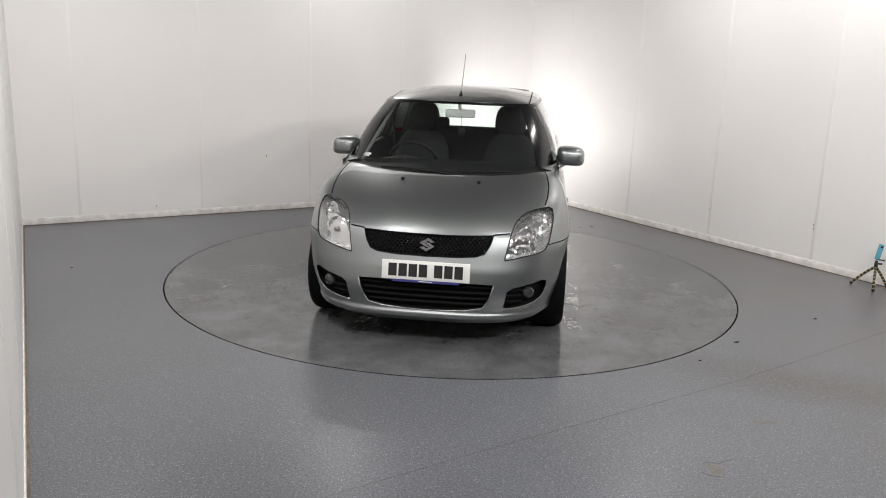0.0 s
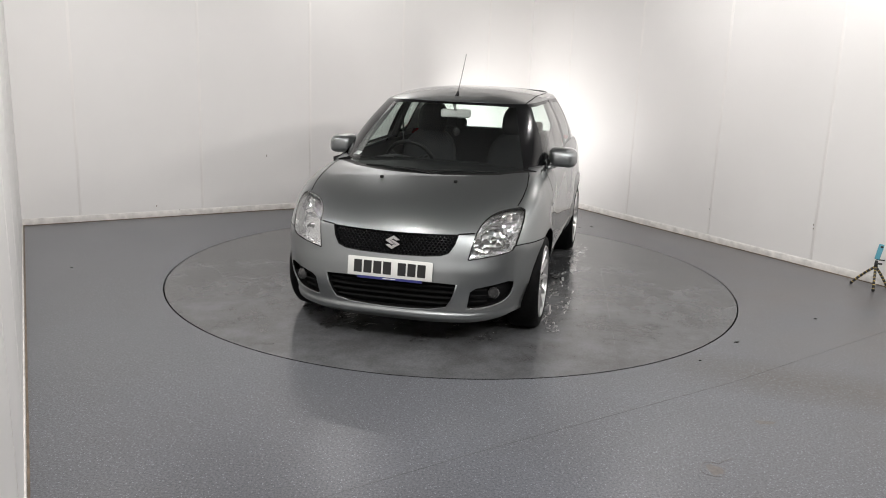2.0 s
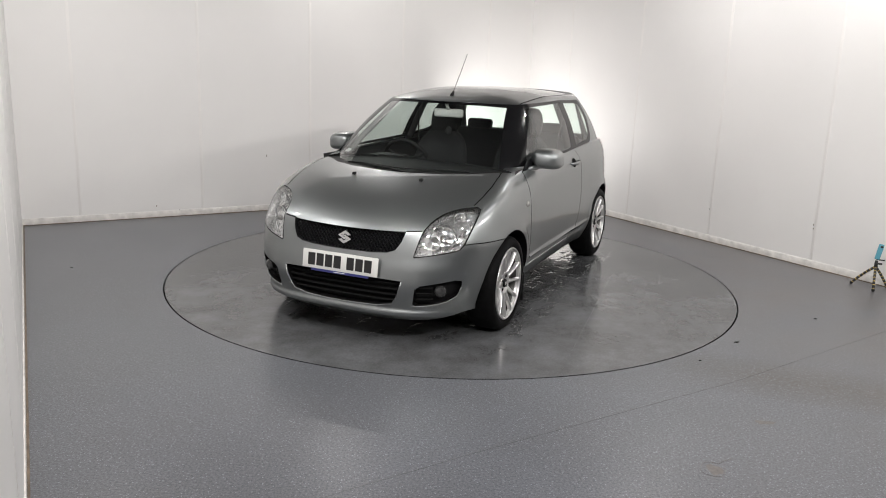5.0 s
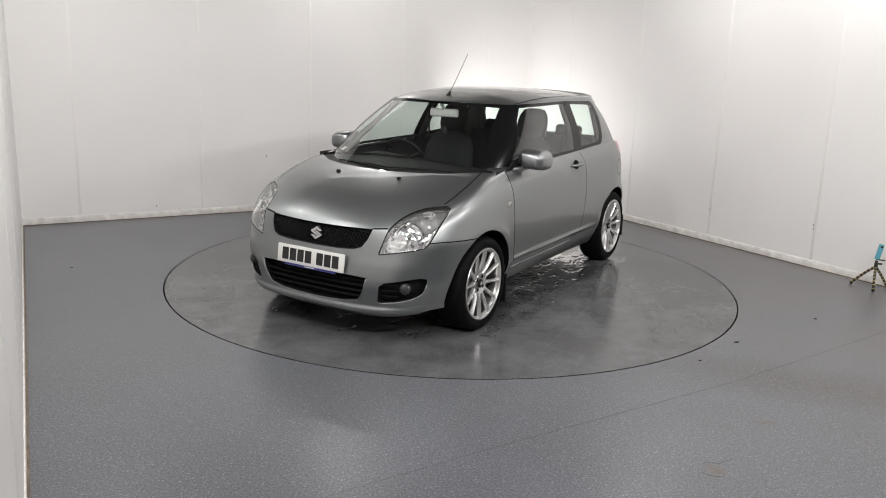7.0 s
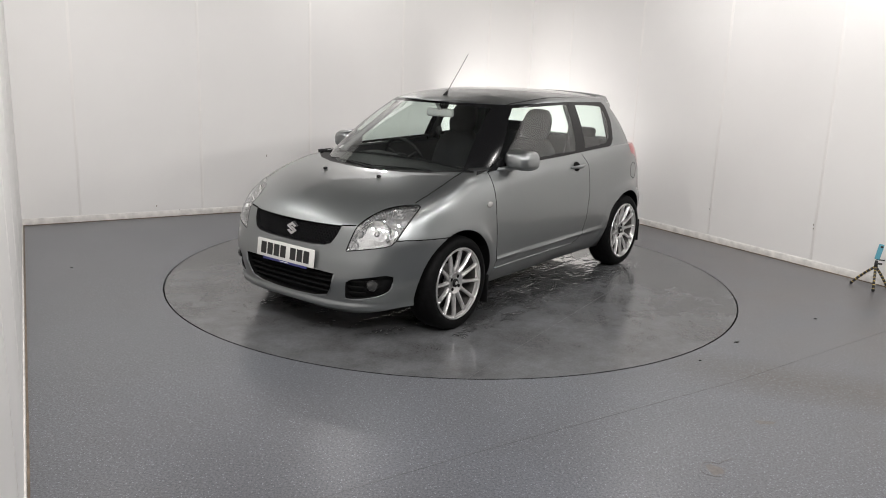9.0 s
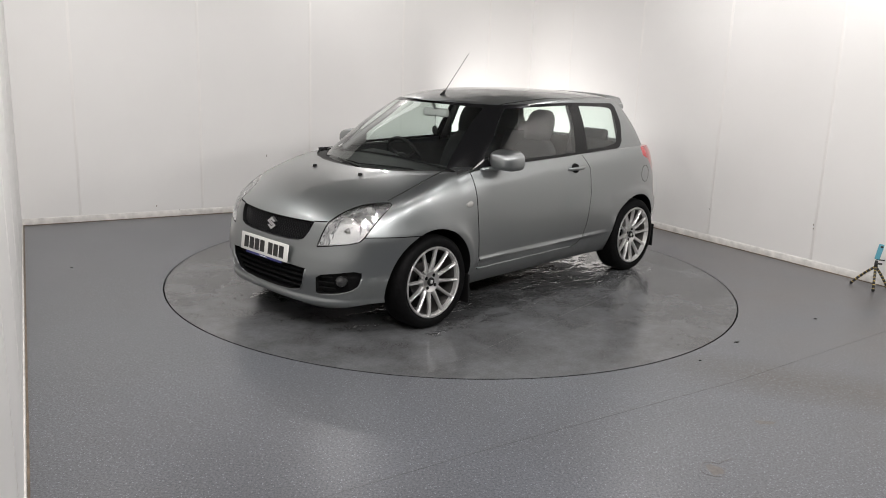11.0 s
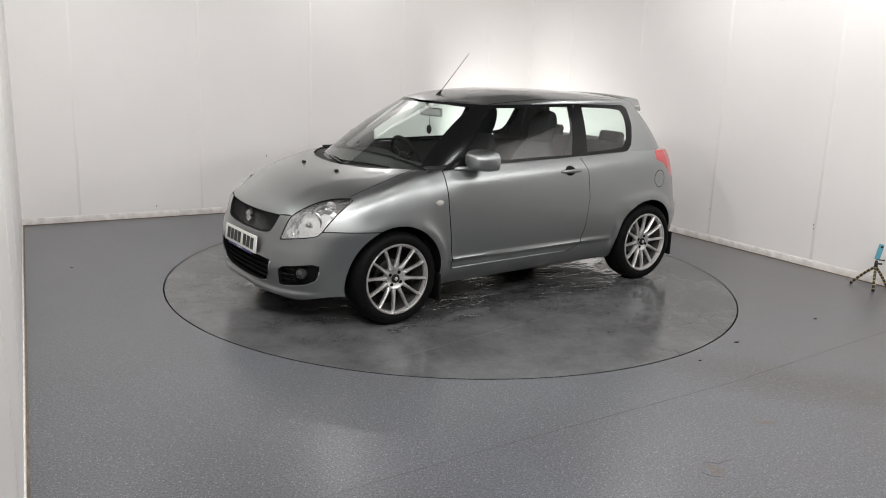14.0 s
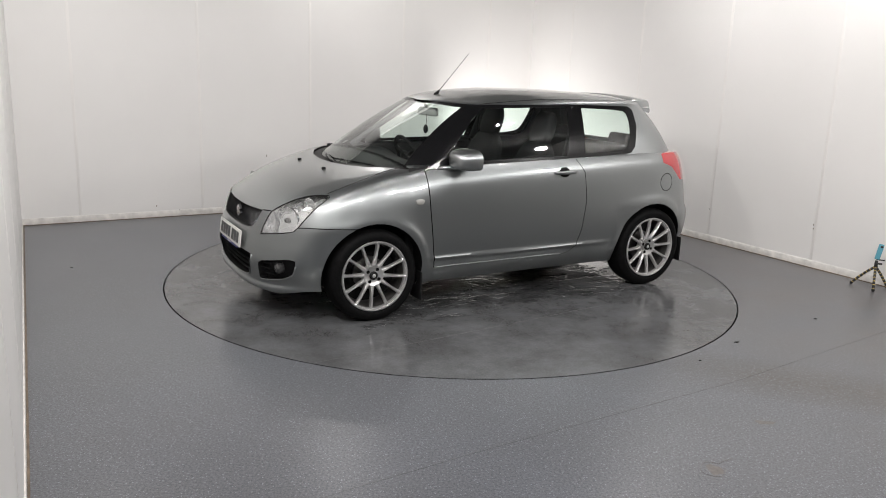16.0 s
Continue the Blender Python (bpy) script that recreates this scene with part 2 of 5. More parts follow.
def lathe(bm, profile, n=64, axis="y", centre=(0, 0, 0)):
    """Turn a profile of (radius, along) round an axis."""
    rings = []
    for r, h in profile:
        ring = []
        for i in range(n):
            a = 2 * math.pi * i / n
            c, s = r * math.cos(a), r * math.sin(a)
            co = (c, h, s) if axis == "y" else (c, s, h)
            ring.append(bm.verts.new(Vector(co) + Vector(centre)))
        rings.append(ring)
    for r0, r1 in zip(rings, rings[1:]):
        for i in range(n):
            bm.faces.new((r0[i], r0[(i + 1) % n], r1[(i + 1) % n], r1[i]))
    return rings


def tube(bm, pts, r, n=10, close=False):
    """A round tube along points."""
    pts = [Vector(p) for p in pts]
    rings = []
    for i, p in enumerate(pts):
        a, b = pts[i - 1] if (i or close) else p, pts[(i + 1) % len(pts)] if (i + 1 < len(pts) or close) else p
        d = (b - a).normalized()
        up = Vector((0, 0, 1)) if abs(d.z) < 0.9 else Vector((1, 0, 0))
        u = d.cross(up).normalized()
        w = u.cross(d)
        rad = r[i] if isinstance(r, (list, tuple)) else r
        rings.append([bm.verts.new(p + rad * (math.cos(2 * math.pi * k / n) * u + math.sin(2 * math.pi * k / n) * w)) for k in range(n)])
    loop = list(zip(rings, rings[1:])) + ([(rings[-1], rings[0])] if close else [])
    for r0, r1 in loop:
        for k in range(n):
            bm.faces.new((r0[k], r0[(k + 1) % n], r1[(k + 1) % n], r1[k]))
    if not close:
        bm.faces.new(rings[0])
        bm.faces.new(rings[-1])
    bmesh.ops.recalc_face_normals(bm, faces=bm.faces)
    return bm


def table(pairs):
    """A smooth curve through (at, value) pairs, by monotone cubic pieces."""
    pairs = sorted(pairs)
    xs, ys = np.array([a for a, _ in pairs], float), np.array([b for _, b in pairs], float)
    d = np.diff(ys) / np.diff(xs)
    m = np.concatenate([[d[0]], np.where(d[:-1] * d[1:] > 0, 2 * d[:-1] * d[1:] / (d[:-1] + d[1:] + 1e-12), 0), [d[-1]]])

    def f(x):
        x = min(max(x, xs[0]), xs[-1])
        i = min(max(int(np.searchsorted(xs, x)) - 1, 0), len(xs) - 2)
        h = xs[i + 1] - xs[i]
        t = (x - xs[i]) / h
        return float((2 * t**3 - 3 * t**2 + 1) * ys[i] + (t**3 - 2 * t**2 + t) * h * m[i] + (3 * t**2 - 2 * t**3) * ys[i + 1] + (t**3 - t**2) * h * m[i + 1])
    return f


# ---------------- room ----------------
def wall_slab(name, p, q, h, label, thick=0.12, inside=1):
    u = (q - p).normalized()
    n = Vector((-u.y, u.x)) * inside
    bm = bmesh.new()
    vs = []
    for z in (0, h):
        for a in (p - n * thick, q - n * thick, q, p):
            vs.append(bm.verts.new((a.x, a.y, z)))
    bm.faces.new(vs[:4])
    bm.faces.new(vs[4:])
    for i in range(4):
        bm.faces.new((vs[i], vs[(i + 1) % 4], vs[4 + (i + 1) % 4], vs[4 + i]))
    bmesh.ops.recalc_face_normals(bm, faces=bm.faces)
    ob = part(name, bm, M_WALL, None, smooth=False)
    return tagged(ob, label, "wall", kind="structure"), u, n


def strip(parent, name, p, u, n, s0, s1, z0, z1, depth, material, bevel=0.004):
    """A batten on a wall, from s0 to s1 along it."""
    bm = bmesh.new()
    box(bm, (s0, -0.001, z0), (s1, depth, z1), bevel, 2)
    m = Matrix(((u.x, n.x, 0, p.x), (u.y, n.y, 0, p.y), (0, 0, 1, 0), (0, 0, 0, 1)))
    bm.transform(m)
    if m.determinant() < 0:
        bmesh.ops.reverse_faces(bm, faces=bm.faces)
    return soften(part(name, bm, material, parent))


SCUFFS = {"wall_back": ((2.407, 0.602, 0.008), (0.986, 0.030, 0.016), (1.24, 0.120, 0.006), (1.47, 0.055, 0.010)), "wall_right": ((2.977, 0.376, 0.007), (2.963, 0.328, 0.006), (4.108, 0.351, 0.009), (4.10, 0.385, 0.006), (3.55, 0.05, 0.012), (2.3, 0.04, 0.012))}


def build_room():
    w1, u1, n1 = wall_slab("wall_back", A, B, CEIL, "white laminate-panelled back wall with cover strips", inside=-1)
    w2, u2, n2 = wall_slab("wall_right", B, E, CEIL, "white laminate-panelled wall beside the turntable", inside=-1)
    w3, u3, n3 = wall_slab("wall_left", A, D, CEIL, "white panelled wall close to the camera", inside=1)
    # unseen wall behind the camera, dark so that the car reflects less light
    w4, u4, n4 = wall_slab("wall_front", D, C, CEIL, "plain dark unseen wall closing the studio, added to darken reflections", inside=1)
    w4.data.materials[0] = M_UNSEEN
    # out of view; added in white to brighten what the car's side reflects
    wall_slab("wall_beyond", E, C, CEIL, "unseen white wall running on past the turntable, added to brighten reflections", inside=-1)
    for w, p, u, n, seams, length in ((w1, A, u1, n1, (0.52, 1.71, 2.905, 4.035, 5.2), (B - A).length), (w2, B, u2, n2, (0.73, 1.85, 2.98, 4.12, 5.28), 6.0), (w3, A, u3, n3, (1.1, 2.3, 3.5, 4.7, 5.9), 12)):
        for s in seams:
            strip(w, "cover_strip", p, u, n, s - 0.014, s + 0.014, 0.067, CEIL, 0.0014, M_TRIM, 0.0006)
        strip(w, "skirting", p, u, n, 0.0, length, 0.0, 0.066, 0.007, M_SKIRT, 0.003)
        for k, (sc, z, r) in enumerate(SCUFFS.get(w.name, ())):
            bm = bmesh.new()
            bmesh.ops.create_icosphere(bm, subdivisions=2, radius=1)
            for v in bm.verts:
                v.co *= 1 + 0.5 * noise.noise(v.co * 1.7 + Vector((sc, z, k)))
            q = p + u * sc
            bm.transform(Matrix.Translation((q.x, q.y, z)) @ Matrix(((u.x, n.x, 0, 0), (u.y, n.y, 0, 0), (0, 0, 1, 0), (0, 0, 0, 1))) @ Matrix.Diagonal((r, 0.0015, r * 1.5, 1)))
            part("scuff", bm, M_SCUFF, w, "small grey knock in the wall panel")
        strip(w, "dirt_line", p, u, n, 0.0, length, 0.0, 0.006, 0.018, M_DIRT, 0.001)
    # floor sheet with a round hole
    bm = bmesh.new()
    N = 288
    inner, outer = [], []
    poly = [A, B, C, D]
    for i in range(N):
        a = 2 * math.pi * i / N
        d = Vector((math.cos(a), math.sin(a)))
        best = 1e9
        for k in range(4):
            p, q = poly[k], poly[(k + 1) % 4]
            e = q - p
            det = d.x * (-e.y) + d.y * e.x
            if abs(det) < 1e-9:
                continue
            t = (p.x * (-e.y) + p.y * e.x) / det
            s = (d.x * p.y - d.y * p.x) / det
            if t > 0 and -1e-6 <= s <= 1 + 1e-6:
                best = min(best, t)
        inner.append(bm.verts.new((d.x * RING, d.y * RING, 0)))
        outer.append(bm.verts.new((d.x * (best + 0.1), d.y * (best + 0.1), 0)))
    low = [bm.verts.new((v.co.x, v.co.y, -0.05)) for v in inner]
    for i in range(N):
        j = (i + 1) % N
        bm.faces.new((inner[i], outer[i], outer[j], inner[j]))
        bm.faces.new((low[i], inner[i], inner[j], low[j]))
    bmesh.ops.recalc_face_normals(bm, faces=bm.faces)
    fl = tagged(part("floor", bm, M_FLOOR, None, smooth=False), "grey speckled vinyl studio floor with scuffs", "floor", kind="structure")
    bm = bmesh.new()
    bmesh.ops.create_circle(bm, cap_ends=True, segments=96, radius=RING + 0.05, matrix=Matrix.Translation((0, 0, -0.05)))
    tagged(part("turntable_pit", bm, M_PIT, None, smooth=False), "dark pit under the turntable edge", "pit", kind="structure")
    bm = bmesh.new()
    vs = [bm.verts.new((p.x, p.y, CEIL)) for p in (A, B, C, D)] + [bm.verts.new((p.x, p.y, CEIL + 0.15)) for p in (A, B, C, D)]
    bm.faces.new(vs[:4])
    bm.faces.new(vs[4:])
    for i in range(4):
        bm.faces.new((vs[i], vs[(i + 1) % 4], vs[4 + (i + 1) % 4], vs[4 + i]))
    bmesh.ops.recalc_face_normals(bm, faces=bm.faces)
    tagged(part("ceiling", bm, M_CEIL, None, smooth=False), "dark grey studio ceiling", "ceiling", kind="structure")
    return fl


floor = build_room()


def build_turntable():
    table_root = new("turntable")
    tagged(table_root, "round grey vinyl-topped car turntable with wet patches", "turntable")
    bm = bmesh.new()
    R = RING - 0.008
    lathe(bm, [(0.0005, 0.0), (0.8, 0.0), (1.6, 0.0), (R - 0.003, 0.0)], 288, axis="z")
    bmesh.ops.recalc_face_normals(bm, faces=bm.faces)
    part("disc", bm, M_DISC, table_root, smooth=False)
    bm = bmesh.new()
    lathe(bm, [(R - 0.003, 0.0), (R, -0.004), (R, -0.04)], 288, axis="z")
    bmesh.ops.recalc_face_normals(bm, faces=bm.faces)
    part("edge_band", bm, M_PIT, table_root, "black edge of the turntable", smooth=False)
    return table_root


turntable = build_turntable()

# ---------------- the car: body surfaces ----------------
# car space: x forward, y to its left, z up; origin on the ground at the turning axis
HUB_F, HUB_R, HUB_Z = 1.07, -1.31, 0.305
NOSE = table([(0.15, 1.690), (0.185, 1.745), (0.208, 1.782), (0.228, 1.783), (0.245, 1.772), (0.28, 1.778), (0.38, 1.795), (0.48, 1.782), (0.56, 1.758), (0.64, 1.732), (0.70, 1.708), (0.75, 1.675), (0.85, 1.600), (0.95, 1.500), (1.05, 1.40)])
TAIL = table([(0.20, -1.780), (0.28, -1.850), (0.42, -1.885), (0.52, -1.888), (0.62, -1.865), (0.80, -1.830), (0.95, -1.790), (1.06, -1.740)])
SHOULDER = table([(1.74, 0.700), (1.60, 0.745), (1.45, 0.816), (1.30, 0.876), (1.10, 0.937), (0.88, 0.984), (0.60, 1.002), (0.0, 1.015), (-0.6, 1.030), (-1.2, 1.045), (-1.6, 1.045), (-1.86, 1.030)])
BOTTOM = table([(1.80, 0.154), (1.70, 0.168), (1.45, 0.218), (1.2, 0.215), (0.7, 0.200), (-0.9, 0.212), (-1.3, 0.23), (-1.86, 0.26)])
BONNET = table([(1.72, 0.697), (1.68, 0.735), (1.60, 0.790), (1.50, 0.842), (1.40, 0.884), (1.20, 0.948), (1.00, 0.995), (0.80, 1.03), (0.5, 1.06)])
ROOF = table([(0.36, 1.402), (0.30, 1.424), (0.20, 1.446), (0.0, 1.477), (-0.3, 1.494), (-0.7, 1.490), (-1.1, 1.472), (-1.45, 1.438), (-1.6, 1.40)])
PLAN = table([(1.2, 0.836), (0.9, 0.838), (0.4, 0.828), (-0.2, 0.828), (-0.9, 0.838), (-1.3, 0.838), (-1.6, 0.826)])
XF, XR = 0.90, -0.95
NF = 3.3      # squareness of the nose seen from above


def side_width(x, z):
    """Half width of the lower body."""
    w = PLAN(x)
    if z > 0.60:
        q = (z - 0.60) / 0.42
        w -= 0.018 * q * q + 0.014 * q**4
        w -= min(1, max(0, (x - 0.50) / 0.30)) * 1.2 * max(0.0, z - 0.76) ** 2
        over = z - (0.930 - 0.050 * x)
        w -= min(1, max(0, (0.80 - x) / 0.4)) * 0.40 * (math.sqrt(over * over + 0.0009) + over) / 2
    if z < 0.62:
        w -= 0.34 * (0.62 - z) ** 2 + (1.3 * max(0.0, 0.37 - z) ** 2 if x < 0.75 else 0)
    for hub in (HUB_F, HUB_R):
        d = math.hypot(x - hub, z - 0.32)
        w += 0.010 * math.exp(-(((d - 0.36) / 0.075) ** 2)) + 0.009 * min(1, max(0, (z - 0.26) / 0.14)) / (1 + math.exp((d - 0.400) / 0.006))
    if -1.0 < x < 0.66 and z < 0.6:
        fade = min(1, (x + 1.0) / 0.30, (0.66 - x) / 0.05)
        w += fade * (0.013 * math.exp(-(((z - 0.385) / 0.013) ** 2)) - 0.010 * (1 / (1 + math.exp((z - 0.372) / 0.006))))
    return w


def lower_point(col, v, nf=NF, nr=5.2):
    """A point of the lower body: col 0..1 from the nose round the side to the tail, v 0..1 from sill to shoulder."""
    if col < 0.24:
        f = col / 0.24 * math.pi / 2
        c, s = math.cos(f) ** (2 / nf), math.sin(f) ** (2 / nf)
        xr = XF + 0.84 * c
    elif col < 0.78:
        xr = XF + (XR - XF) * (col - 0.24) / 0.54
    else:
        f = (col - 0.78) / 0.22 * math.pi / 2
        c, s = math.sin(f) ** (2 / nr), math.cos(f) ** (2 / nr)
        xr = XR - 0.87 * c
    zb, zs = BOTTOM(xr), SHOULDER(xr)
    z = zb + (zs - zb) * v
    if col < 0.24:
        x = XF + (NOSE(z) - XF) * c
        y = side_width(max(XF, min(x, 1.25)), z) * s
    elif col < 0.78:
        x, y = xr, side_width(xr, z)
    else:
        x = XR + (TAIL(z) - XR) * c
        y = side_width(min(XR, max(x, -1.6)), z) * s
    return Vector((x, y, z))


def glass_point(col, u, nf0=2.3, nf1=2.5, nr=4.2):
    """A point of the cabin's flank: u 0..1 from belt to roof edge."""
    nf = nf0 + (nf1 - nf0) * u
    x0 = 1.055 + (0.335 - 1.055) * u + 0.016 * math.sin(math.pi * u)
    xc = x0 - (0.74 - 0.34 * u)
    xe = -1.700 + (-1.405 + 1.700) * u - 0.015 * math.sin(math.pi * u)
    xd = xe + (0.62 - 0.25 * u)
    w = 0.765 + (0.580 - 0.765) * u + 0.020 * math.sin(math.pi * u)
    if col < 0.34:
        f = col / 0.34 * math.pi / 2
        c, s = math.cos(f) ** (2 / nf), math.sin(f) ** (2 / nf)
        x, y = xc + (x0 - xc) * c, w * s
    elif col < 0.76:
        x, y = xc + (xd - xc) * (col - 0.34) / 0.42, w
    else:
        f = (col - 0.76) / 0.24 * math.pi / 2
        c, s = math.sin(f) ** (2 / nr), math.cos(f) ** (2 / nr)
        x, y = xd + (xe - xd) * c, w * s
    zbase = 0.965 + 0.05 * min(1, max(0, (1.1 - x) / 0.9)) + 0.02 * min(1, max(0, -x / 1.2))
    ztop = 1.397 + 0.028 * min(1, max(0, (0.0 - x) / 0.40))
    return Vector((x, y, zbase + (ztop - zbase) * u))


def grid(bm, rows):
    vs = [[bm.verts.new(p) for p in row] for row in rows]
    for r0, r1 in zip(vs, vs[1:]):
        for k in range(len(r0) - 1):
            bm.faces.new((r0[k], r0[k + 1], r1[k + 1], r1[k]))
    return vs


def eased(pts, sigma, z_from):
    """Round off a section line by a Gaussian along its length; the line mirrors itself at the middle of the car."""
    line = pts + [Vector((p.x, -p.y, p.z)) for p in reversed(pts[:-1])]
    a = np.array([tuple(p) for p in line])
    step = np.linalg.norm(np.diff(a, axis=0), axis=1)
    s = np.concatenate([[0], np.cumsum(step)])
    ds = np.gradient(s)
    out = []
    for i, p in enumerate(pts):
        sg = sigma * min(1, max(0, (p.z - z_from) / 0.12))
        if sg < 0.004:
            out.append(p)
            continue
        w = np.exp(-0.5 * ((s - s[i]) / sg) ** 2) * ds
        out.append(Vector((a * w[:, None]).sum(0) / w.sum()))
    return out


def lower_shell():
    bm = bmesh.new()
    NC, NV, NT = 290, 72, 30
    cols = []
    for i in range(NC + 1):
        q = i / NC
        col = q
        col_pts = [lower_point(col, (j / NV) ** 0.92) for j in range(NV + 1)]
        edge = col_pts[-1]
        # tuck the sill edge under
        tuck = [Vector((edge2.x * 0.985, edge2.y * 0.93, edge2.z - 0.012)) for edge2 in (col_pts[0],)]
        top = []
        front = edge.x > 0.60
        span = edge.y if front else 0.045
        for j in range(1, NT + 1):
            t = j / NT
            y = edge.y * (1 - t) if front else edge.y - span * t
            if front:
                xc = min(edge.x + 0.02 + 0.20 * max(0, (1.5 - edge.x)) * min(1, max(0, (edge.x - 0.6) / 0.3)), 1.716)
                x = edge.x + (xc - edge.x) * (1 - (1 - t) ** 2.2)
                zc = BONNET(xc)
                z = edge.z + (zc - edge.z) * (1 - (1 - t) ** 2.3)
            else:
                x, z = edge.x * (1 - 0.02 * t), edge.z + 0.006 * math.sin(t * 1.5)
            top.append(Vector((x, y, z)))
        body = col_pts + top
        if front:
            spread = 0.060 * min(1, max(0, (edge.x - 0.60) / 0.22)) * min(1, max(0.25, (1.68 - edge.x) / 0.30))
            body = eased(body, spread, 0.60)
        cols.append(tuck + body)
    grid(bm, cols)
    bmesh.ops.remove_doubles(bm, verts=bm.verts, dist=0.0008)
    for _ in range(3):
        move = [v for v in bm.verts if 0.62 < v.co.z and v.co.y > 0.02 and not v.is_boundary]
        bmesh.ops.smooth_vert(bm, verts=move, factor=0.5, use_axis_x=True, use_axis_y=True, use_axis_z=True)
    bmesh.ops.recalc_face_normals(bm, faces=bm.faces)
    if sum(f.normal.y * f.calc_area() for f in bm.faces) < 0:
        bmesh.ops.reverse_faces(bm, faces=bm.faces)
    return bm


def upper_shell():
    bm = bmesh.new()
    NC, NU, NT = 190, 26, 26
    cols = []
    for i in range(NC + 1):
        pts = [glass_point(i / NC, j / NU) for j in range(NU + 1)]
        edge = pts[-1]
        lean = 0.03 * (min(1, max(0, edge.x / 0.30)) - min(1, max(0, (-1.1 - edge.x) / 0.25)))
        top = []
        for j in range(1, NT + 1):
            t = j / NT
            x = edge.x + lean * (1 - (1 - t) ** 2)
            z = edge.z + (max(ROOF(x), edge.z) - edge.z) * (1 - (1 - t) ** 2.6)
            top.append(Vector((x, edge.y * (1 - t), z)))
        cols.append(pts + top)
    grid(bm, cols)
    bmesh.ops.remove_doubles(bm, verts=bm.verts, dist=0.0008)
    for _ in range(4):
        move = [v for v in bm.verts if v.co.z > 1.33 and v.co.y > 0.01 and not v.is_boundary]
        bmesh.ops.smooth_vert(bm, verts=move, factor=0.5, use_axis_x=True, use_axis_y=True, use_axis_z=True)
    bmesh.ops.recalc_face_normals(bm, faces=bm.faces)
    if sum(f.normal.z * f.calc_area() for f in bm.faces) < 0:
        bmesh.ops.reverse_faces(bm, faces=bm.faces)
    return bm


# ---------------- cutting panels out of a shell ----------------
def inside(p, poly):
    hit = False
    n = len(poly)
    for i in range(n):
        (x0, y0), (x1, y1) = poly[i], poly[(i + 1) % n]
        if (y0 > p[1]) != (y1 > p[1]) and p[0] < (x1 - x0) * (p[1] - y0) / (y1 - y0) + x0:
            hit = not hit
    return hit


AXES = {"side": (0, 2), "front": (1, 2), "top": (0, 1)}


def score(bm, poly, view, keep):
    """Cut the shell along a polygon seen in one view; returns the faces inside."""
    a, b = AXES[view]
    n = len(poly)
    for i in range(n):
        p, q = poly[i], poly[(i + 1) % n]
        nx, ny = -(q[1] - p[1]), q[0] - p[0]
        lo = (min(p[0], q[0]) - 0.002, min(p[1], q[1]) - 0.002)
        hi = (max(p[0], q[0]) + 0.002, max(p[1], q[1]) + 0.002)
        fs = []
        for f in bm.faces:
            ca = [v.co[a] for v in f.verts]
            if max(ca) < lo[0] or min(ca) > hi[0]:
                continue
            cb = [v.co[b] for v in f.verts]
            if max(cb) < lo[1] or min(cb) > hi[1]:
                continue
            if keep(f.calc_center_median(), f.normal):
                fs.append(f)
        if not fs:
            continue
        geom = list({e for f in fs for e in f.edges}) + list({v for f in fs for v in f.verts}) + fs
        co, no = [0, 0, 0], [0, 0, 0]
        co[a], co[b], no[a], no[b] = p[0], p[1], nx, ny
        bmesh.ops.bisect_plane(bm, geom=geom, dist=1e-5, plane_co=co, plane_no=no)
    out = []
    for f in bm.faces:
        c = f.calc_center_median()
        if inside((c[a], c[b]), poly) and keep(c, f.normal):
            out.append(f)
    return out


def take(bm, faces):
    """Lift faces out of a bmesh into one of their own."""
    nb = bmesh.new()
    made = {}
    for f in faces:
        for v in f.verts:
            if v not in made:
                made[v] = nb.verts.new(v.co)
        nb.faces.new([made[v] for v in f.verts])
    bmesh.ops.delete(bm, geom=faces, context="FACES")
    return nb


def sink(bm, move):
    """Push a region of faces in by a vector or by a depth along the normal, leaving walls round it."""
    faces = list(bm.faces)
    r = bmesh.ops.extrude_face_region(bm, geom=faces)
    new_faces = [g for g in r["geom"] if isinstance(g, bmesh.types.BMFace)]
    bmesh.ops.delete(bm, geom=[f for f in faces if f.is_valid], context="FACES")
    # no wall along the middle of the car, where the mirrored half joins on
    mid = [f for f in bm.faces if f not in new_faces and all(abs(v.co.y) < 0.0015 for v in f.verts)]
    bmesh.ops.delete(bm, geom=mid, context="FACES_ONLY")
    new_faces = [f for f in new_faces if f.is_valid]
    vs = {v for f in new_faces for v in f.verts}
    bm.normal_update()
    if isinstance(move, float):
        shift = {v: v.normal.copy() * -move for v in vs}
        for v, s in shift.items():
            v.co += s
    else:
        for v in vs:
            v.co += Vector(move)
    bm.normal_update()
    return bm


def mirrored(bm, weld):
    """A copy on the other side; welded to the first for a panel that crosses the middle."""
    nb = bm.copy()
    for v in nb.verts:
        v.co.y = -v.co.y
    bmesh.ops.reverse_faces(nb, faces=nb.faces)
    if not weld:
        return nb
    me = bpy.data.meshes.new("tmp")
    nb.to_mesh(me)
    nb.free()
    bm.from_mesh(me)
    bpy.data.meshes.remove(me)
    bmesh.ops.remove_doubles(bm, verts=bm.verts, dist=0.0005)
    return bm


def ring_poly(cx, cz, r, n=40):
    return [(cx + r * math.cos(2 * math.pi * i / n), cz + r * math.sin(2 * math.pi * i / n)) for i in range(n)]


def rounded(poly, times=2):
    """Cut the corners of an outline."""
    for _ in range(times):
        out = []
        for i, p in enumerate(poly):
            q = poly[(i + 1) % len(poly)]
            out += [(p[0] * 0.75 + q[0] * 0.25, p[1] * 0.75 + q[1] * 0.25), (p[0] * 0.25 + q[0] * 0.75, p[1] * 0.25 + q[1] * 0.75)]
        poly = out
    return poly


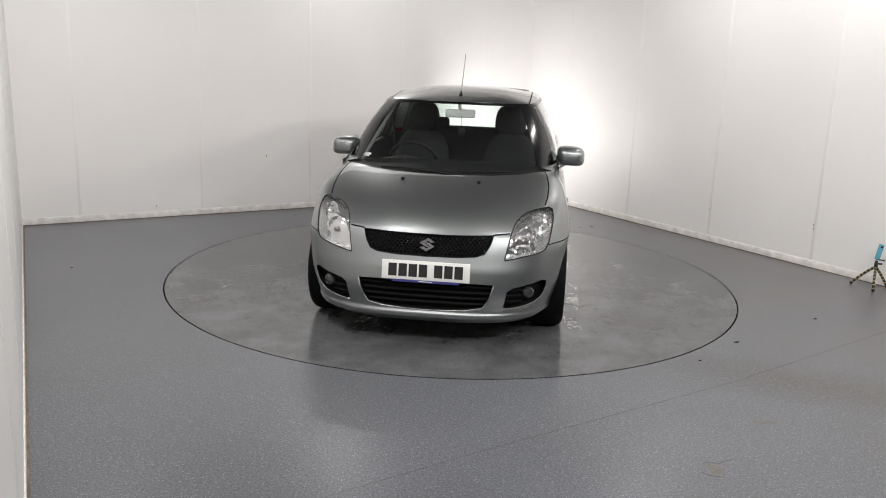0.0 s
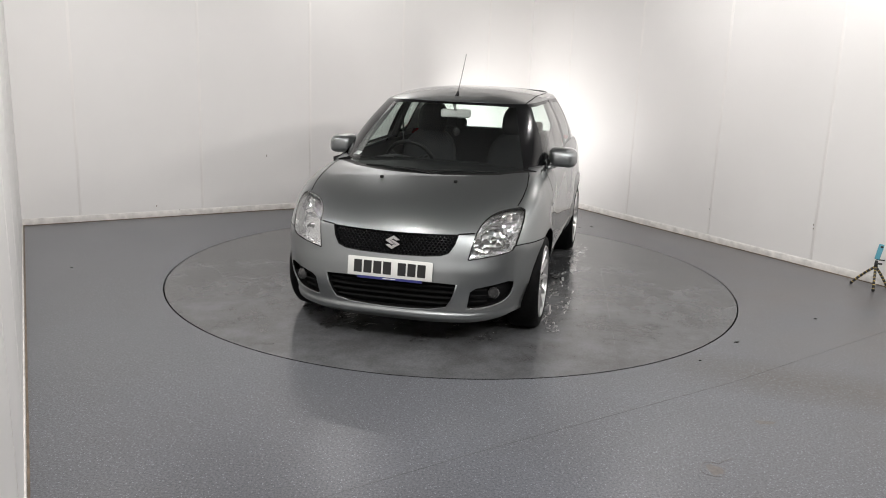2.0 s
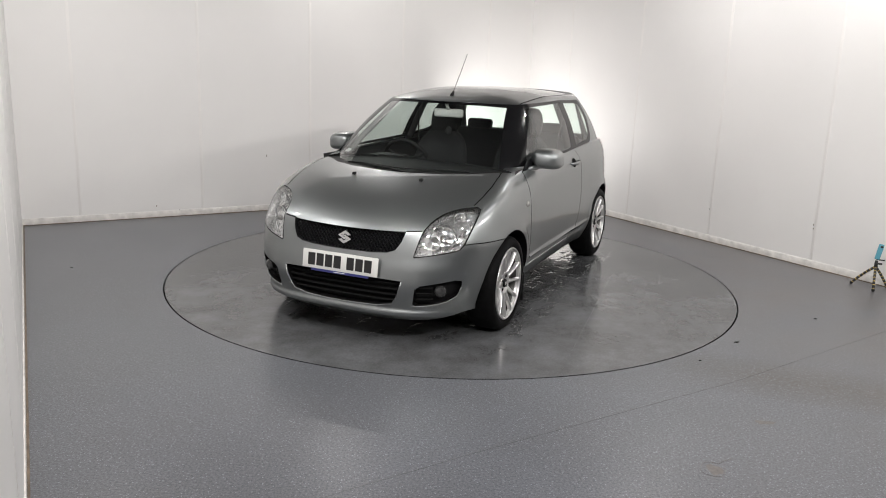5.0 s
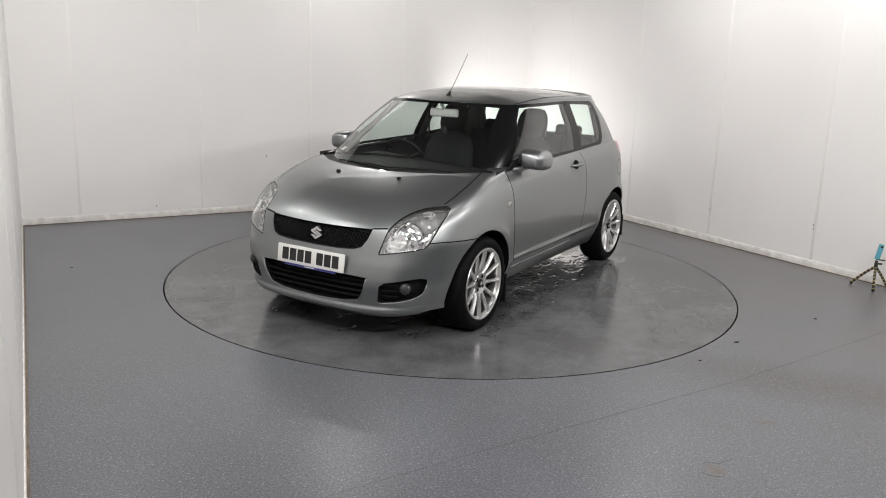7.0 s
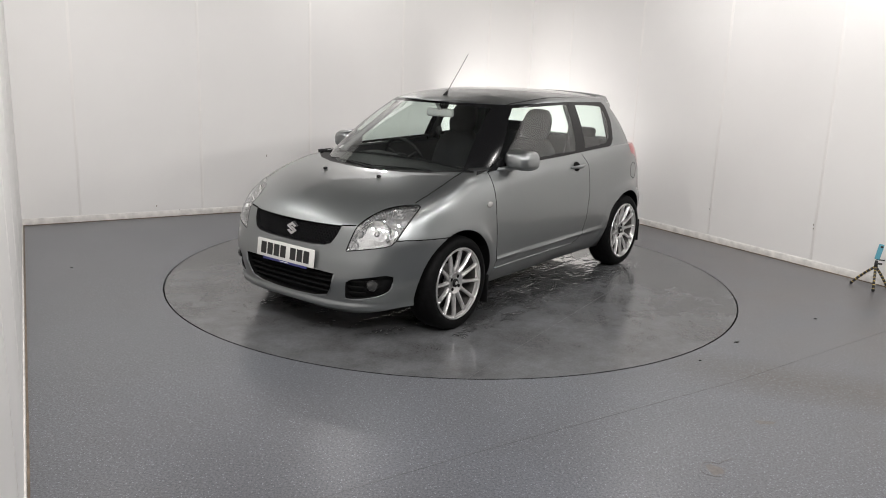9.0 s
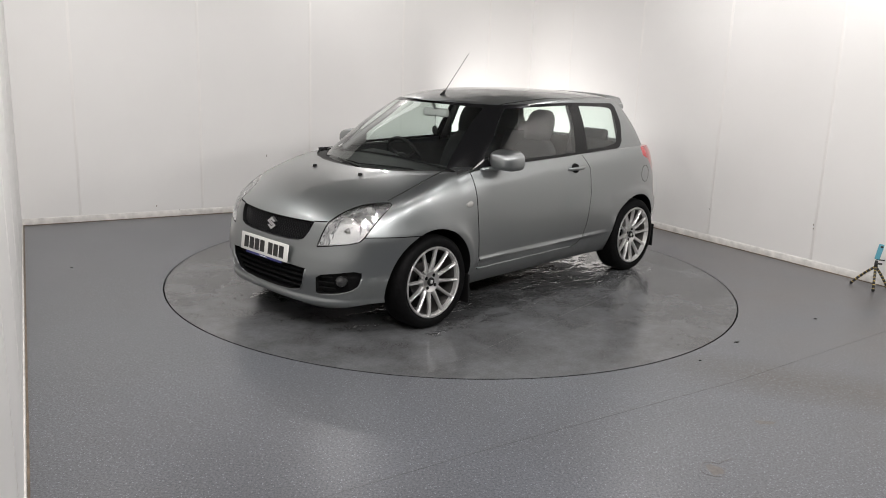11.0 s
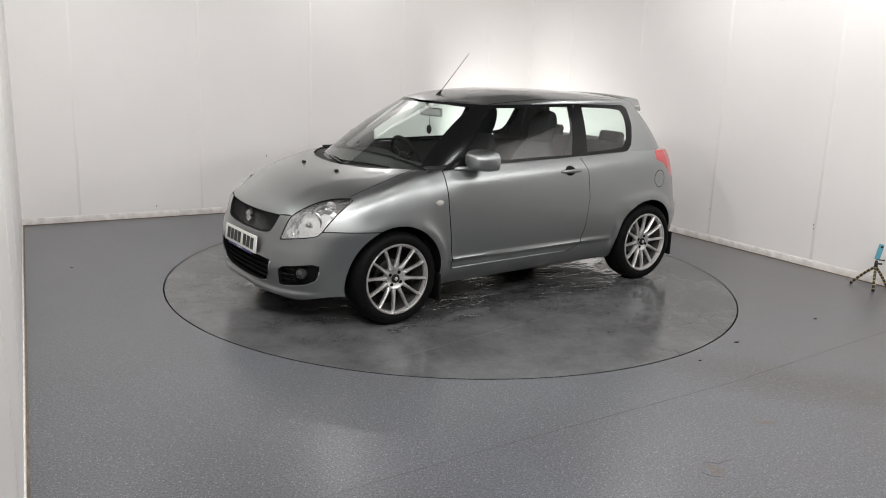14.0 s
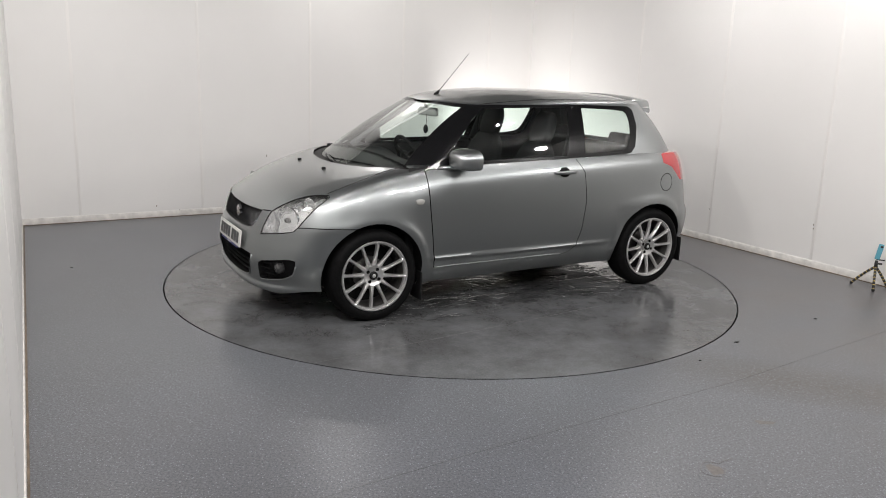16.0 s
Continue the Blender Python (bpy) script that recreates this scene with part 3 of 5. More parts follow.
def flank_y(x, z):
    """Half width of the body at any length."""
    if x > XF:
        return side_width(min(x, 1.25), z) * max(0.0, 1 - ((x - XF) / (NOSE(z) - XF)) ** NF) ** (1 / NF)
    if x < XR:
        return side_width(max(x, -1.6), z) * max(0.0, 1 - ((x - XR) / (TAIL(z) - XR)) ** 5.2) ** (1 / 5.2)
    return side_width(x, z)


def ribbon(pts, w):
    """A thin closed band round an open line."""
    left, right = [], []
    for i, p in enumerate(pts):
        a, b = pts[max(i - 1, 0)], pts[min(i + 1, len(pts) - 1)]
        d = math.hypot(b[0] - a[0], b[1] - a[1])
        nx, ny = -(b[1] - a[1]) / d * w / 2, (b[0] - a[0]) / d * w / 2
        left.append((p[0] + nx, p[1] + ny))
        right.append((p[0] - nx, p[1] - ny))
    return left + right[::-1]


def both(name, bm, material, parent, label="", sharp=0):
    """One part on each side of the car."""
    other = mirrored(bm, False)
    obs = [part(name, bm, material, parent, label), part(name, other, material, parent, label)]
    if sharp:
        for o in obs:
            soften(o, sharp)
    return obs


def whole(name, bm, material, parent, label="", sharp=0):
    ob = part(name, mirrored(bm, True), material, parent, label)
    return soften(ob, sharp) if sharp else ob


car = tagged(new("hatchback_car"), "silver-grey metallic three-door hatchback standing on the turntable", "car")

# polygons of the openings
LAMP_OUTLINE = ([(0.458, 0.560), (0.462, 0.575), (0.478, 0.66), (0.496, 0.752), (0.530, 0.806), (0.580, 0.838), (0.64, 0.853), (0.724, 0.862), (0.736, 0.80), (0.728, 0.72), (0.708, 0.618), (0.66, 0.598), (0.58, 0.582), (0.475, 0.562)])
GRILLE = [(-0.01, 0.700), (0.20, 0.7025), (0.30, 0.7055), (0.392, 0.709), (0.375, 0.650), (0.345, 0.600), (0.30, 0.583), (0.20, 0.574), (-0.01, 0.570)]
INTAKE = [(-0.01, 0.432), (0.30, 0.430), (0.405, 0.425), (0.392, 0.375), (0.373, 0.318), (0.345, 0.278), (0.25, 0.258), (-0.01, 0.249)]
FOG = [(0.462, 0.268), (0.476, 0.335), (0.486, 0.398), (0.60, 0.420), (0.715, 0.442), (0.712, 0.385), (0.690, 0.330), (0.640, 0.295), (0.55, 0.275)]
DOOR_GLASS = [(0.545, 1.028), (0.1, 1.037), (-0.495, 1.046), (-0.545, 1.25), (-0.565, 1.388), (0.135, 1.378), (0.25, 1.30)]
QUARTER = [(-0.655, 1.058), (-0.66, 1.058), (-1.01, 1.072), (-1.085, 1.110), (-1.128, 1.25), (-1.126, 1.335), (-1.092, 1.366), (-0.71, 1.382), (-0.70, 1.378)]
SIDE_TRIM = [(0.74, 0.96), (0.30, 1.010), (-0.5, 1.026), (-1.03, 1.042), (-1.10, 1.055), (-1.148, 1.10), (-1.198, 1.25), (-1.200, 1.37), (-1.16, 1.395), (-0.6, 1.408), (0.06, 1.402), (0.30, 1.385), (0.5, 1.27), (0.85, 1.06)]
SCREEN = [(-0.01, 0.90), (0.64, 0.90), (0.625, 0.99), (0.562, 1.16), (0.468, 1.376), (0.3, 1.384), (-0.01, 1.386)]
SCREEN_BAND = [(-0.01, 0.90), (0.78, 0.90), (0.70, 1.10), (0.545, 1.398), (0.3, 1.402), (-0.01, 1.403)]
REAR_GLASS = [(-0.01, 1.06), (0.615, 1.06), (0.592, 1.20), (0.530, 1.350), (-0.01, 1.372)]


LAMP = rounded([(y, 0.70 + (z - 0.70) * (0.86 if z > 0.70 else 0.95)) for y, z in LAMP_OUTLINE], 1)
FOG = rounded(FOG, 1)
QUARTER = rounded(QUARTER, 1)


DOORS = []


def build_body():
    # ---- lower body ----
    bm = lower_shell()
    front = lambda c, n: c.x > 1.1
    flank = lambda c, n: c.y > 0.55 and abs(n.y) > 0.25
    for hub in (HUB_F, HUB_R):
        arch = score(bm, ring_poly(hub, 0.312, 0.350, 44), "side", lambda c, n: c.y > 0.35 and abs(n.y) > 0.15 and c.z < 0.72)
        bmesh.ops.delete(bm, geom=arch, context="FACES")
        # drop what hangs below the opening
        low = [f for f in bm.faces if abs(f.calc_center_median().x - hub) < 0.335 and f.calc_center_median().z < 0.27 and f.calc_center_median().y > 0.55]
        bmesh.ops.delete(bm, geom=low, context="FACES")

    seals = take(bm, score(bm, ribbon(LAMP + [LAMP[0]], 0.006), "front", front))
    both("headlamp_seal", sink(seals, 0.006), M_GAP, car, "black gap round the headlamp")
    lamp = take(bm, score(bm, LAMP, "front", front))
    fog = take(bm, score(bm, FOG, "front", front))
    intake = take(bm, score(bm, INTAKE, "front", front))
    grille = take(bm, score(bm, GRILLE, "front", front))

    # bonnet, by its outline from above
    grooves = []
    lip = [(0.385, 0.709), (0.42, 0.712), (0.48, 0.717)]
    fs = score(bm, ribbon(lip, 0.007), "front", lambda c, n: c.x > 1.5)
    grooves.append(sink(take(bm, fs), 0.012))
    on_top = lambda c, n: c.z > 0.67 and c.x > 0.78 and n.z > 0.12 and (c.x < 1.55 or c.z > 0.699 + 0.012 * (c.y / 0.45) ** 2)
    fs = score(bm, ribbon([(0.86, 0.668), (0.93, 0.682), (1.10, 0.697), (1.24, 0.694), (1.345, 0.680)], 0.007), "top", on_top)
    grooves.append(sink(take(bm, fs), 0.012))
    bonnet = take(bm, score(bm, BONNET_OUT, "top", on_top))
    cowl = take(bm, score(bm, COWL, "top", on_top))
    whole("cowl_panel", sink(cowl, (0, 0, -0.014)), M_PLASTIC, car, "black plastic scuttle below the windscreen", sharp=40)
    shelf = [f for f in bm.faces if f.normal.z > 0.5 and 0.40 < f.calc_center_median().x < 1.0 and f.calc_center_median().y < 0.655 and f.calc_center_median().z > 0.93]
    bmesh.ops.delete(bm, geom=shelf, context="FACES")
    # shut lines
    for line, w in (([(0.690, 0.985), (0.672, 0.73), (0.640, 0.46), (0.612, 0.312)], 0.007), ([(0.612, 0.312), (0.2, 0.313), (-0.48, 0.318), (-0.535, 0.335), (-0.575, 0.372), (-0.615, 0.50), (-0.640, 0.72), (-0.620, 0.93), (-0.560, 1.022)], 0.0045), ([(1.66, 0.605), (1.62, 0.640), (1.50, 0.645), (1.30, 0.638), (1.17, 0.632)], 0.006), (ring_poly(-1.437, 0.822, 0.068, 22) + [(-1.369, 0.822)], 0.005)):
        fs = score(bm, ribbon(line, w), "side", flank)
        if fs:
            grooves.append(sink(take(bm, fs), 0.010))
    for b in grooves:
        both("shut_line", b, M_GAP, car, "dark gap between body panels")
    door_poly = [(0.690, 1.03), (0.672, 0.73), (0.640, 0.46), (0.612, 0.312), (-0.48, 0.318), (-0.535, 0.335), (-0.575, 0.372), (-0.615, 0.50), (-0.640, 0.72), (-0.620, 0.93), (-0.550, 1.05)]
    sel = lambda fn: [f for f in bm.faces if fn(f.calc_center_median(), f.normal)]
    door = take(bm, sel(lambda c, n: c.y > 0.5 and inside((c.x, c.z), door_poly)))
    flap = take(bm, sel(lambda c, n: c.y > 0.5 and math.hypot(c.x + 1.437, c.z - 0.822) < 0.068))
    tail = take(bm, score(bm, [(-1.40, 0.975), (-1.395, 1.035), (-1.45, 1.062), (-1.9, 1.062), (-1.9, 0.80), (-1.62, 0.83), (-1.50, 0.94)], "side", lambda c, n: c.x < -1.3 and c.y > 0.56))
    bumper = take(bm, sel(lambda c, n: c.x > 1.0 and (c.z < 0.640 or c.x > 1.60 or (c.x > 1.5 and c.y < 0.45)) and c.x > 1.20 and c.z < 0.74))
    fender = take(bm, sel(lambda c, n: c.x > 0.64 and c.z > 0.18))
    rear_bumper = take(bm, sel(lambda c, n: c.x < -1.50 and c.z < 0.55))
    both("wing", fender, M_PAINT, car, sharp=40)
    DOORS.extend(both("door", door, M_PAINT, car, sharp=40))
    both("fuel_flap", flap, M_PAINT, car)
    both("tail_lamp", tail, M_RED, car, "red wrap-round tail lamp")
    whole("front_bumper", bumper, M_PAINT, car, sharp=45)
    whole("rear_bumper", rear_bumper, M_PAINT, car, sharp=45)
    whole("bonnet", bonnet, M_PAINT, car, sharp=50)
    whole("body_shell", bm, M_PAINT, car, sharp=45)
    return lamp, fog, intake, grille


BONNET_OUT = [(1.115, -0.01), (1.105, 0.15), (1.07, 0.33), (1.00, 0.50), (0.86, 0.668), (0.93, 0.685), (1.10, 0.700), (1.30, 0.690), (1.42, 0.655), (1.50, 0.60), (1.575, 0.53), (1.64, 0.49), (1.66, 0.47), (1.72, 0.40), (1.80, 0.2), (1.80, -0.01)]


COWL = [(0.5, -0.01), (1.115, -0.01), (1.105, 0.15), (1.07, 0.33), (1.00, 0.50), (0.86, 0.668), (0.80, 0.712), (0.5, 0.718)]


def build_cabin():
    bm = upper_shell()
    wind = take(bm, score(bm, SCREEN, "front", lambda c, n: c.x > -0.15 and n.x > 0.12))
    band = take(bm, score(bm, SCREEN_BAND, "front", lambda c, n: c.x > -0.25 and n.x > 0.06))
    flank = lambda c, n: c.y > 0.4 and abs(n.y) > 0.3
    dg = take(bm, score(bm, DOOR_GLASS, "side", flank))
    qg = take(bm, score(bm, QUARTER, "side", flank))
    trim = take(bm, score(bm, SIDE_TRIM, "side", flank))
    gut = take(bm, score(bm, ribbon([(0.20, 0.520), (0.0, 0.528), (-0.5, 0.530), (-1.0, 0.525), (-1.33, 0.505)], 0.009), "top", lambda c, n: c.z > 1.40 and n.z > 0.3))
    both("roof_gutter", sink(gut, 0.006), M_GAP, car, "dark roof gutter strip")
    rg = take(bm, score(bm, REAR_GLASS, "front", lambda c, n: c.x < -1.2))
    whole("windscreen", wind, M_GLASS, car, "faintly green clear windscreen glass").visible_shadow = False
    whole("windscreen_surround", band, M_BLACK, car, "gloss black pillars and windscreen edge")
    for o in both("door_window", dg, M_GLASS, car, "faintly tinted side glass") + both("quarter_window", qg, M_GLASS, car, "faintly tinted fixed rear side glass"):
        o.visible_shadow = False
    both("window_trim", trim, M_BLACK, car, "gloss black window frame and pillar")
    whole("rear_window", rg, M_GLASS, car, "tinted tailgate glass").visible_shadow = False
    whole("roof", bm, M_PAINT, car, sharp=50)


LAMP_BM, FOG_BM, INTAKE_BM, GRILLE_BM = build_body()
build_cabin()

# ---------------- front details ----------------
def front_x(y, z):
    """The nose surface in front of (y, z)."""
    w = side_width(1.2, z)
    return XF + (NOSE(z) - XF) * max(0.0, 1 - min(1, abs(y) / w) ** NF) ** (1 / NF)


def build_front():
    lamps = both("headlamp", LAMP_BM.copy(), M_LENS, car, "clear headlamp lens over chrome reflector")
    for ob in lamps:
        ob.visible_shadow = False

    def inside_lamps(obs):
        for o, lamp in zip(obs, lamps):
            o.parent = lamp

    sink(LAMP_BM, (-0.060, -0.012, 0.0))
    inside_lamps(both("headlamp_bowl", LAMP_BM, M_REFL, car, "silvered headlamp reflector", sharp=30))
    # main reflector, indicator bowl and bulb shield behind each lens
    bm = bmesh.new()
    lathe(bm, [(0.004, -0.045), (0.030, -0.042), (0.055, -0.030), (0.072, -0.008), (0.078, 0.004), (0.082, 0.004), (0.084, -0.010)], 32)
    bm.transform(Matrix.Translation((1.570, 0.580, 0.668)) @ Matrix.Rotation(radians(-62), 4, "Z"))
    bmesh.ops.recalc_face_normals(bm, faces=bm.faces)
    inside_lamps(both("headlamp_reflector", bm, M_CHROME, car, "round chrome main beam reflector"))
    bm = bmesh.new()
    lathe(bm, [(0.003, -0.03), (0.022, -0.026), (0.034, -0.008), (0.038, 0.002), (0.040, -0.006)], 24)
    bm.transform(Matrix.Translation((1.455, 0.640, 0.775)) @ Matrix.Rotation(radians(-55), 4, "Z"))
    bmesh.ops.recalc_face_normals(bm, faces=bm.faces)
    inside_lamps(both("indicator_bowl", bm, M_REFL, car, "silvered indicator bowl"))
    bm = bmesh.new()
    prism(bm, (1.560, 0.572, 0.668), (1.592, 0.588, 0.668), 0.018, 0.014, 16)
    inside_lamps(both("bulb_shield", bm, M_STEEL, car, "grey bulb shield"))
    sink(FOG_BM, (-0.055, -0.012, 0))
    recess = both("fog_recess", FOG_BM, M_PLASTIC, car, "black fog lamp recess", sharp=30)
    for side in (1, -1):
        bm = bmesh.new()
        lathe(bm, [(0.0005, 0.010), (0.020, 0.008), (0.033, 0.0), (0.037, -0.010), (0.037, -0.035)], 32)
        bm.transform(Matrix.Translation((front_x(0.612, 0.365) - 0.012, side * 0.612, 0.366)) @ Matrix.Rotation(radians(-90 + 18 * side), 4, "Z"))
        bmesh.ops.recalc_face_normals(bm, faces=bm.faces)
        part("fog_lamp", bm, M_FOGLENS, recess[0 if side > 0 else 1], "round glass fog lamp")
        for z in (0.315, 0.352, 0.388):
            bm = bmesh.new()
            tube(bm, [(front_x(y, z) - 0.022, side * y, z) for y in np.linspace(0.478, 0.572, 6)], 0.006, 6)
            part("fog_slat", bm, M_GAP, recess[0 if side > 0 else 1], "black slat beside the fog lamp")
        # painted lip that catches the light along the lower edge of the recess
        bm = bmesh.new()
        lipline = [(0.464, 0.270), (0.50, 0.272), (0.55, 0.277), (0.60, 0.286), (0.640, 0.297), (0.670, 0.315), (0.690, 0.332), (0.703, 0.36), (0.712, 0.39)]
        tube(bm, [(front_x(y, z) + 0.001, side * y, z) for y, z in lipline], 0.0045, 8)
        part("fog_lip", bm, M_PAINT, car)
    sink(INTAKE_BM, (-0.065, 0, 0))
    intake = whole("lower_intake", INTAKE_BM, M_PLASTIC, car, "black lower air intake", sharp=30)
    for z, half in ((0.292, 0.345), (0.328, 0.372), (0.364, 0.384), (0.400, 0.392)):
        bm = bmesh.new()
        rows = []
        for y in np.linspace(-half, half, 28):
            x = front_x(y, z) - 0.032
            rows.append([Vector((x, y, z + 0.007)), Vector((x + 0.006, y, z)), Vector((x, y, z - 0.007)), Vector((x - 0.03, y, z - 0.006)), Vector((x - 0.03, y, z + 0.006)), Vector((x, y, z + 0.007))])
        grid(bm, rows)
        bmesh.ops.recalc_face_normals(bm, faces=bm.faces)
        part("intake_slat", bm, M_GAP, intake, "black intake slat", smooth=False)
    bm = bmesh.new()
    lipline = [(-0.405, 0.420), (-0.392, 0.37), (-0.373, 0.318), (-0.345, 0.278), (-0.25, 0.258), (-0.12, 0.251), (0, 0.249), (0.12, 0.251), (0.25, 0.258), (0.345, 0.278), (0.373, 0.318), (0.392, 0.37), (0.405, 0.420)]
    tube(bm, [(front_x(y, z) + 0.001, y, z) for y, z in lipline], 0.005, 8)
    part("intake_lip", bm, M_PAINT, car)
    sink(GRILLE_BM, (-0.045, 0, 0))
    grille = whole("grille_recess", GRILLE_BM, M_PLASTIC, car, "black upper grille recess", sharp=30)
    # honeycomb
    bm = bmesh.new()
    R = 0.0135
    full = [(y, z) for y, z in GRILLE if y > 0] + [(-y, z) for y, z in reversed(GRILLE) if y > 0]
    for j in range(12):
        for i in range(-36, 37):
            y, z = (i + 0.5 * (j % 2)) * R * 1.80, 0.575 + j * R * 1.05
            if not inside((y, z), full) or z > 0.694:
                continue
            ring = [[], [], []]
            for k in range(6):
                a = math.pi / 6 + k * math.pi / 3
                for n, (r, dx) in enumerate(((R * 1.04, -0.024), (R * 0.76, -0.020), (R * 0.70, -0.036))):
                    yy, zz = y + r * math.cos(a), z + 0.70 * r * math.sin(a)
                    ring[n].append(bm.verts.new((front_x(yy, zz) + dx, yy, zz)))
            for k in range(6):
                q = (k + 1) % 6
                bm.faces.new((ring[0][k], ring[0][q], ring[1][q], ring[1][k]))
                bm.faces.new((ring[1][k], ring[1][q], ring[2][q], ring[2][k]))
    part("grille_mesh", bm, M_MESH, grille, "gloss black honeycomb grille", smooth=False)
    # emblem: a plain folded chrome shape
    bm = bmesh.new()
    for pts in ([(-0.038, 0.012), (0.006, 0.044), (0.040, 0.018), (0.020, 0.012), (0.004, 0.024), (-0.010, 0.012), (0.022, -0.014), (-0.006, -0.014), (-0.038, 0.008)], [(0.038, -0.012), (-0.006, -0.044), (-0.040, -0.018), (-0.020, -0.012), (-0.004, -0.024), (0.010, -0.012), (-0.022, 0.014), (0.006, 0.014), (0.038, -0.008)]):
        lo = [bm.verts.new((1.722, y * 1.25, 0.640 + z * 1.05)) for y, z in pts]
        hi = [bm.verts.new((1.737, y * 1.13, 0.640 + z * 0.95)) for y, z in pts]
        bm.faces.new(hi)
        for k in range(len(pts)):
            q = (k + 1) % len(pts)
            bm.faces.new((lo[k], lo[q], hi[q], hi[k]))
    bmesh.ops.recalc_face_normals(bm, faces=bm.faces)
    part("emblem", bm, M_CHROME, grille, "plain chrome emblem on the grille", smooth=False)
    # number plate with plain bars in place of its characters
    plate = new("number_plate")
    plate.parent = car
    plate["label"] = "white number plate with black characters above a blue strip"
    tilt = pose(1.797, 0.004, 0.494, 0, -7, 0)
    bm = bmesh.new()
    box(bm, (-0.004, -0.262, -0.057), (0.004, 0.262, 0.057), 0.003, 2)
    bm.transform(tilt)
    soften(part("plate_panel", bm, M_PLATE, plate), 30)
    bm = bmesh.new()
    box(bm, (-0.006, -0.20, -0.072), (0.002, 0.20, -0.0572), 0.001, 1)
    bm.transform(tilt)
    soften(part("plate_strip", bm, M_BLUE, plate, "dark blue strip under the plate"), 30)
    bm = bmesh.new()
    box(bm, (0.002, -0.04, -0.0665), (0.0028, 0.04, -0.0625))
    bm.transform(tilt)
    part("strip_writing", bm, M_PAPER, plate, "small pale writing bar", smooth=False)
    at = -0.222
    for k in range(7):
        bm = bmesh.new()
        box(bm, (0.004, at, -0.038), (0.0052, at + 0.050, 0.038))
        bm.transform(tilt)
        part("plate_character", bm, M_INK, plate, "black bar", smooth=False)
        at += 0.0605 + (0.030 if k == 3 else 0)
    bm = bmesh.new()
    box(bm, (1.745, -0.10, 0.455), (1.790, 0.10, 0.53), 0.004, 1)
    part("plate_bracket", bm, M_PLASTIC, car)


build_front()


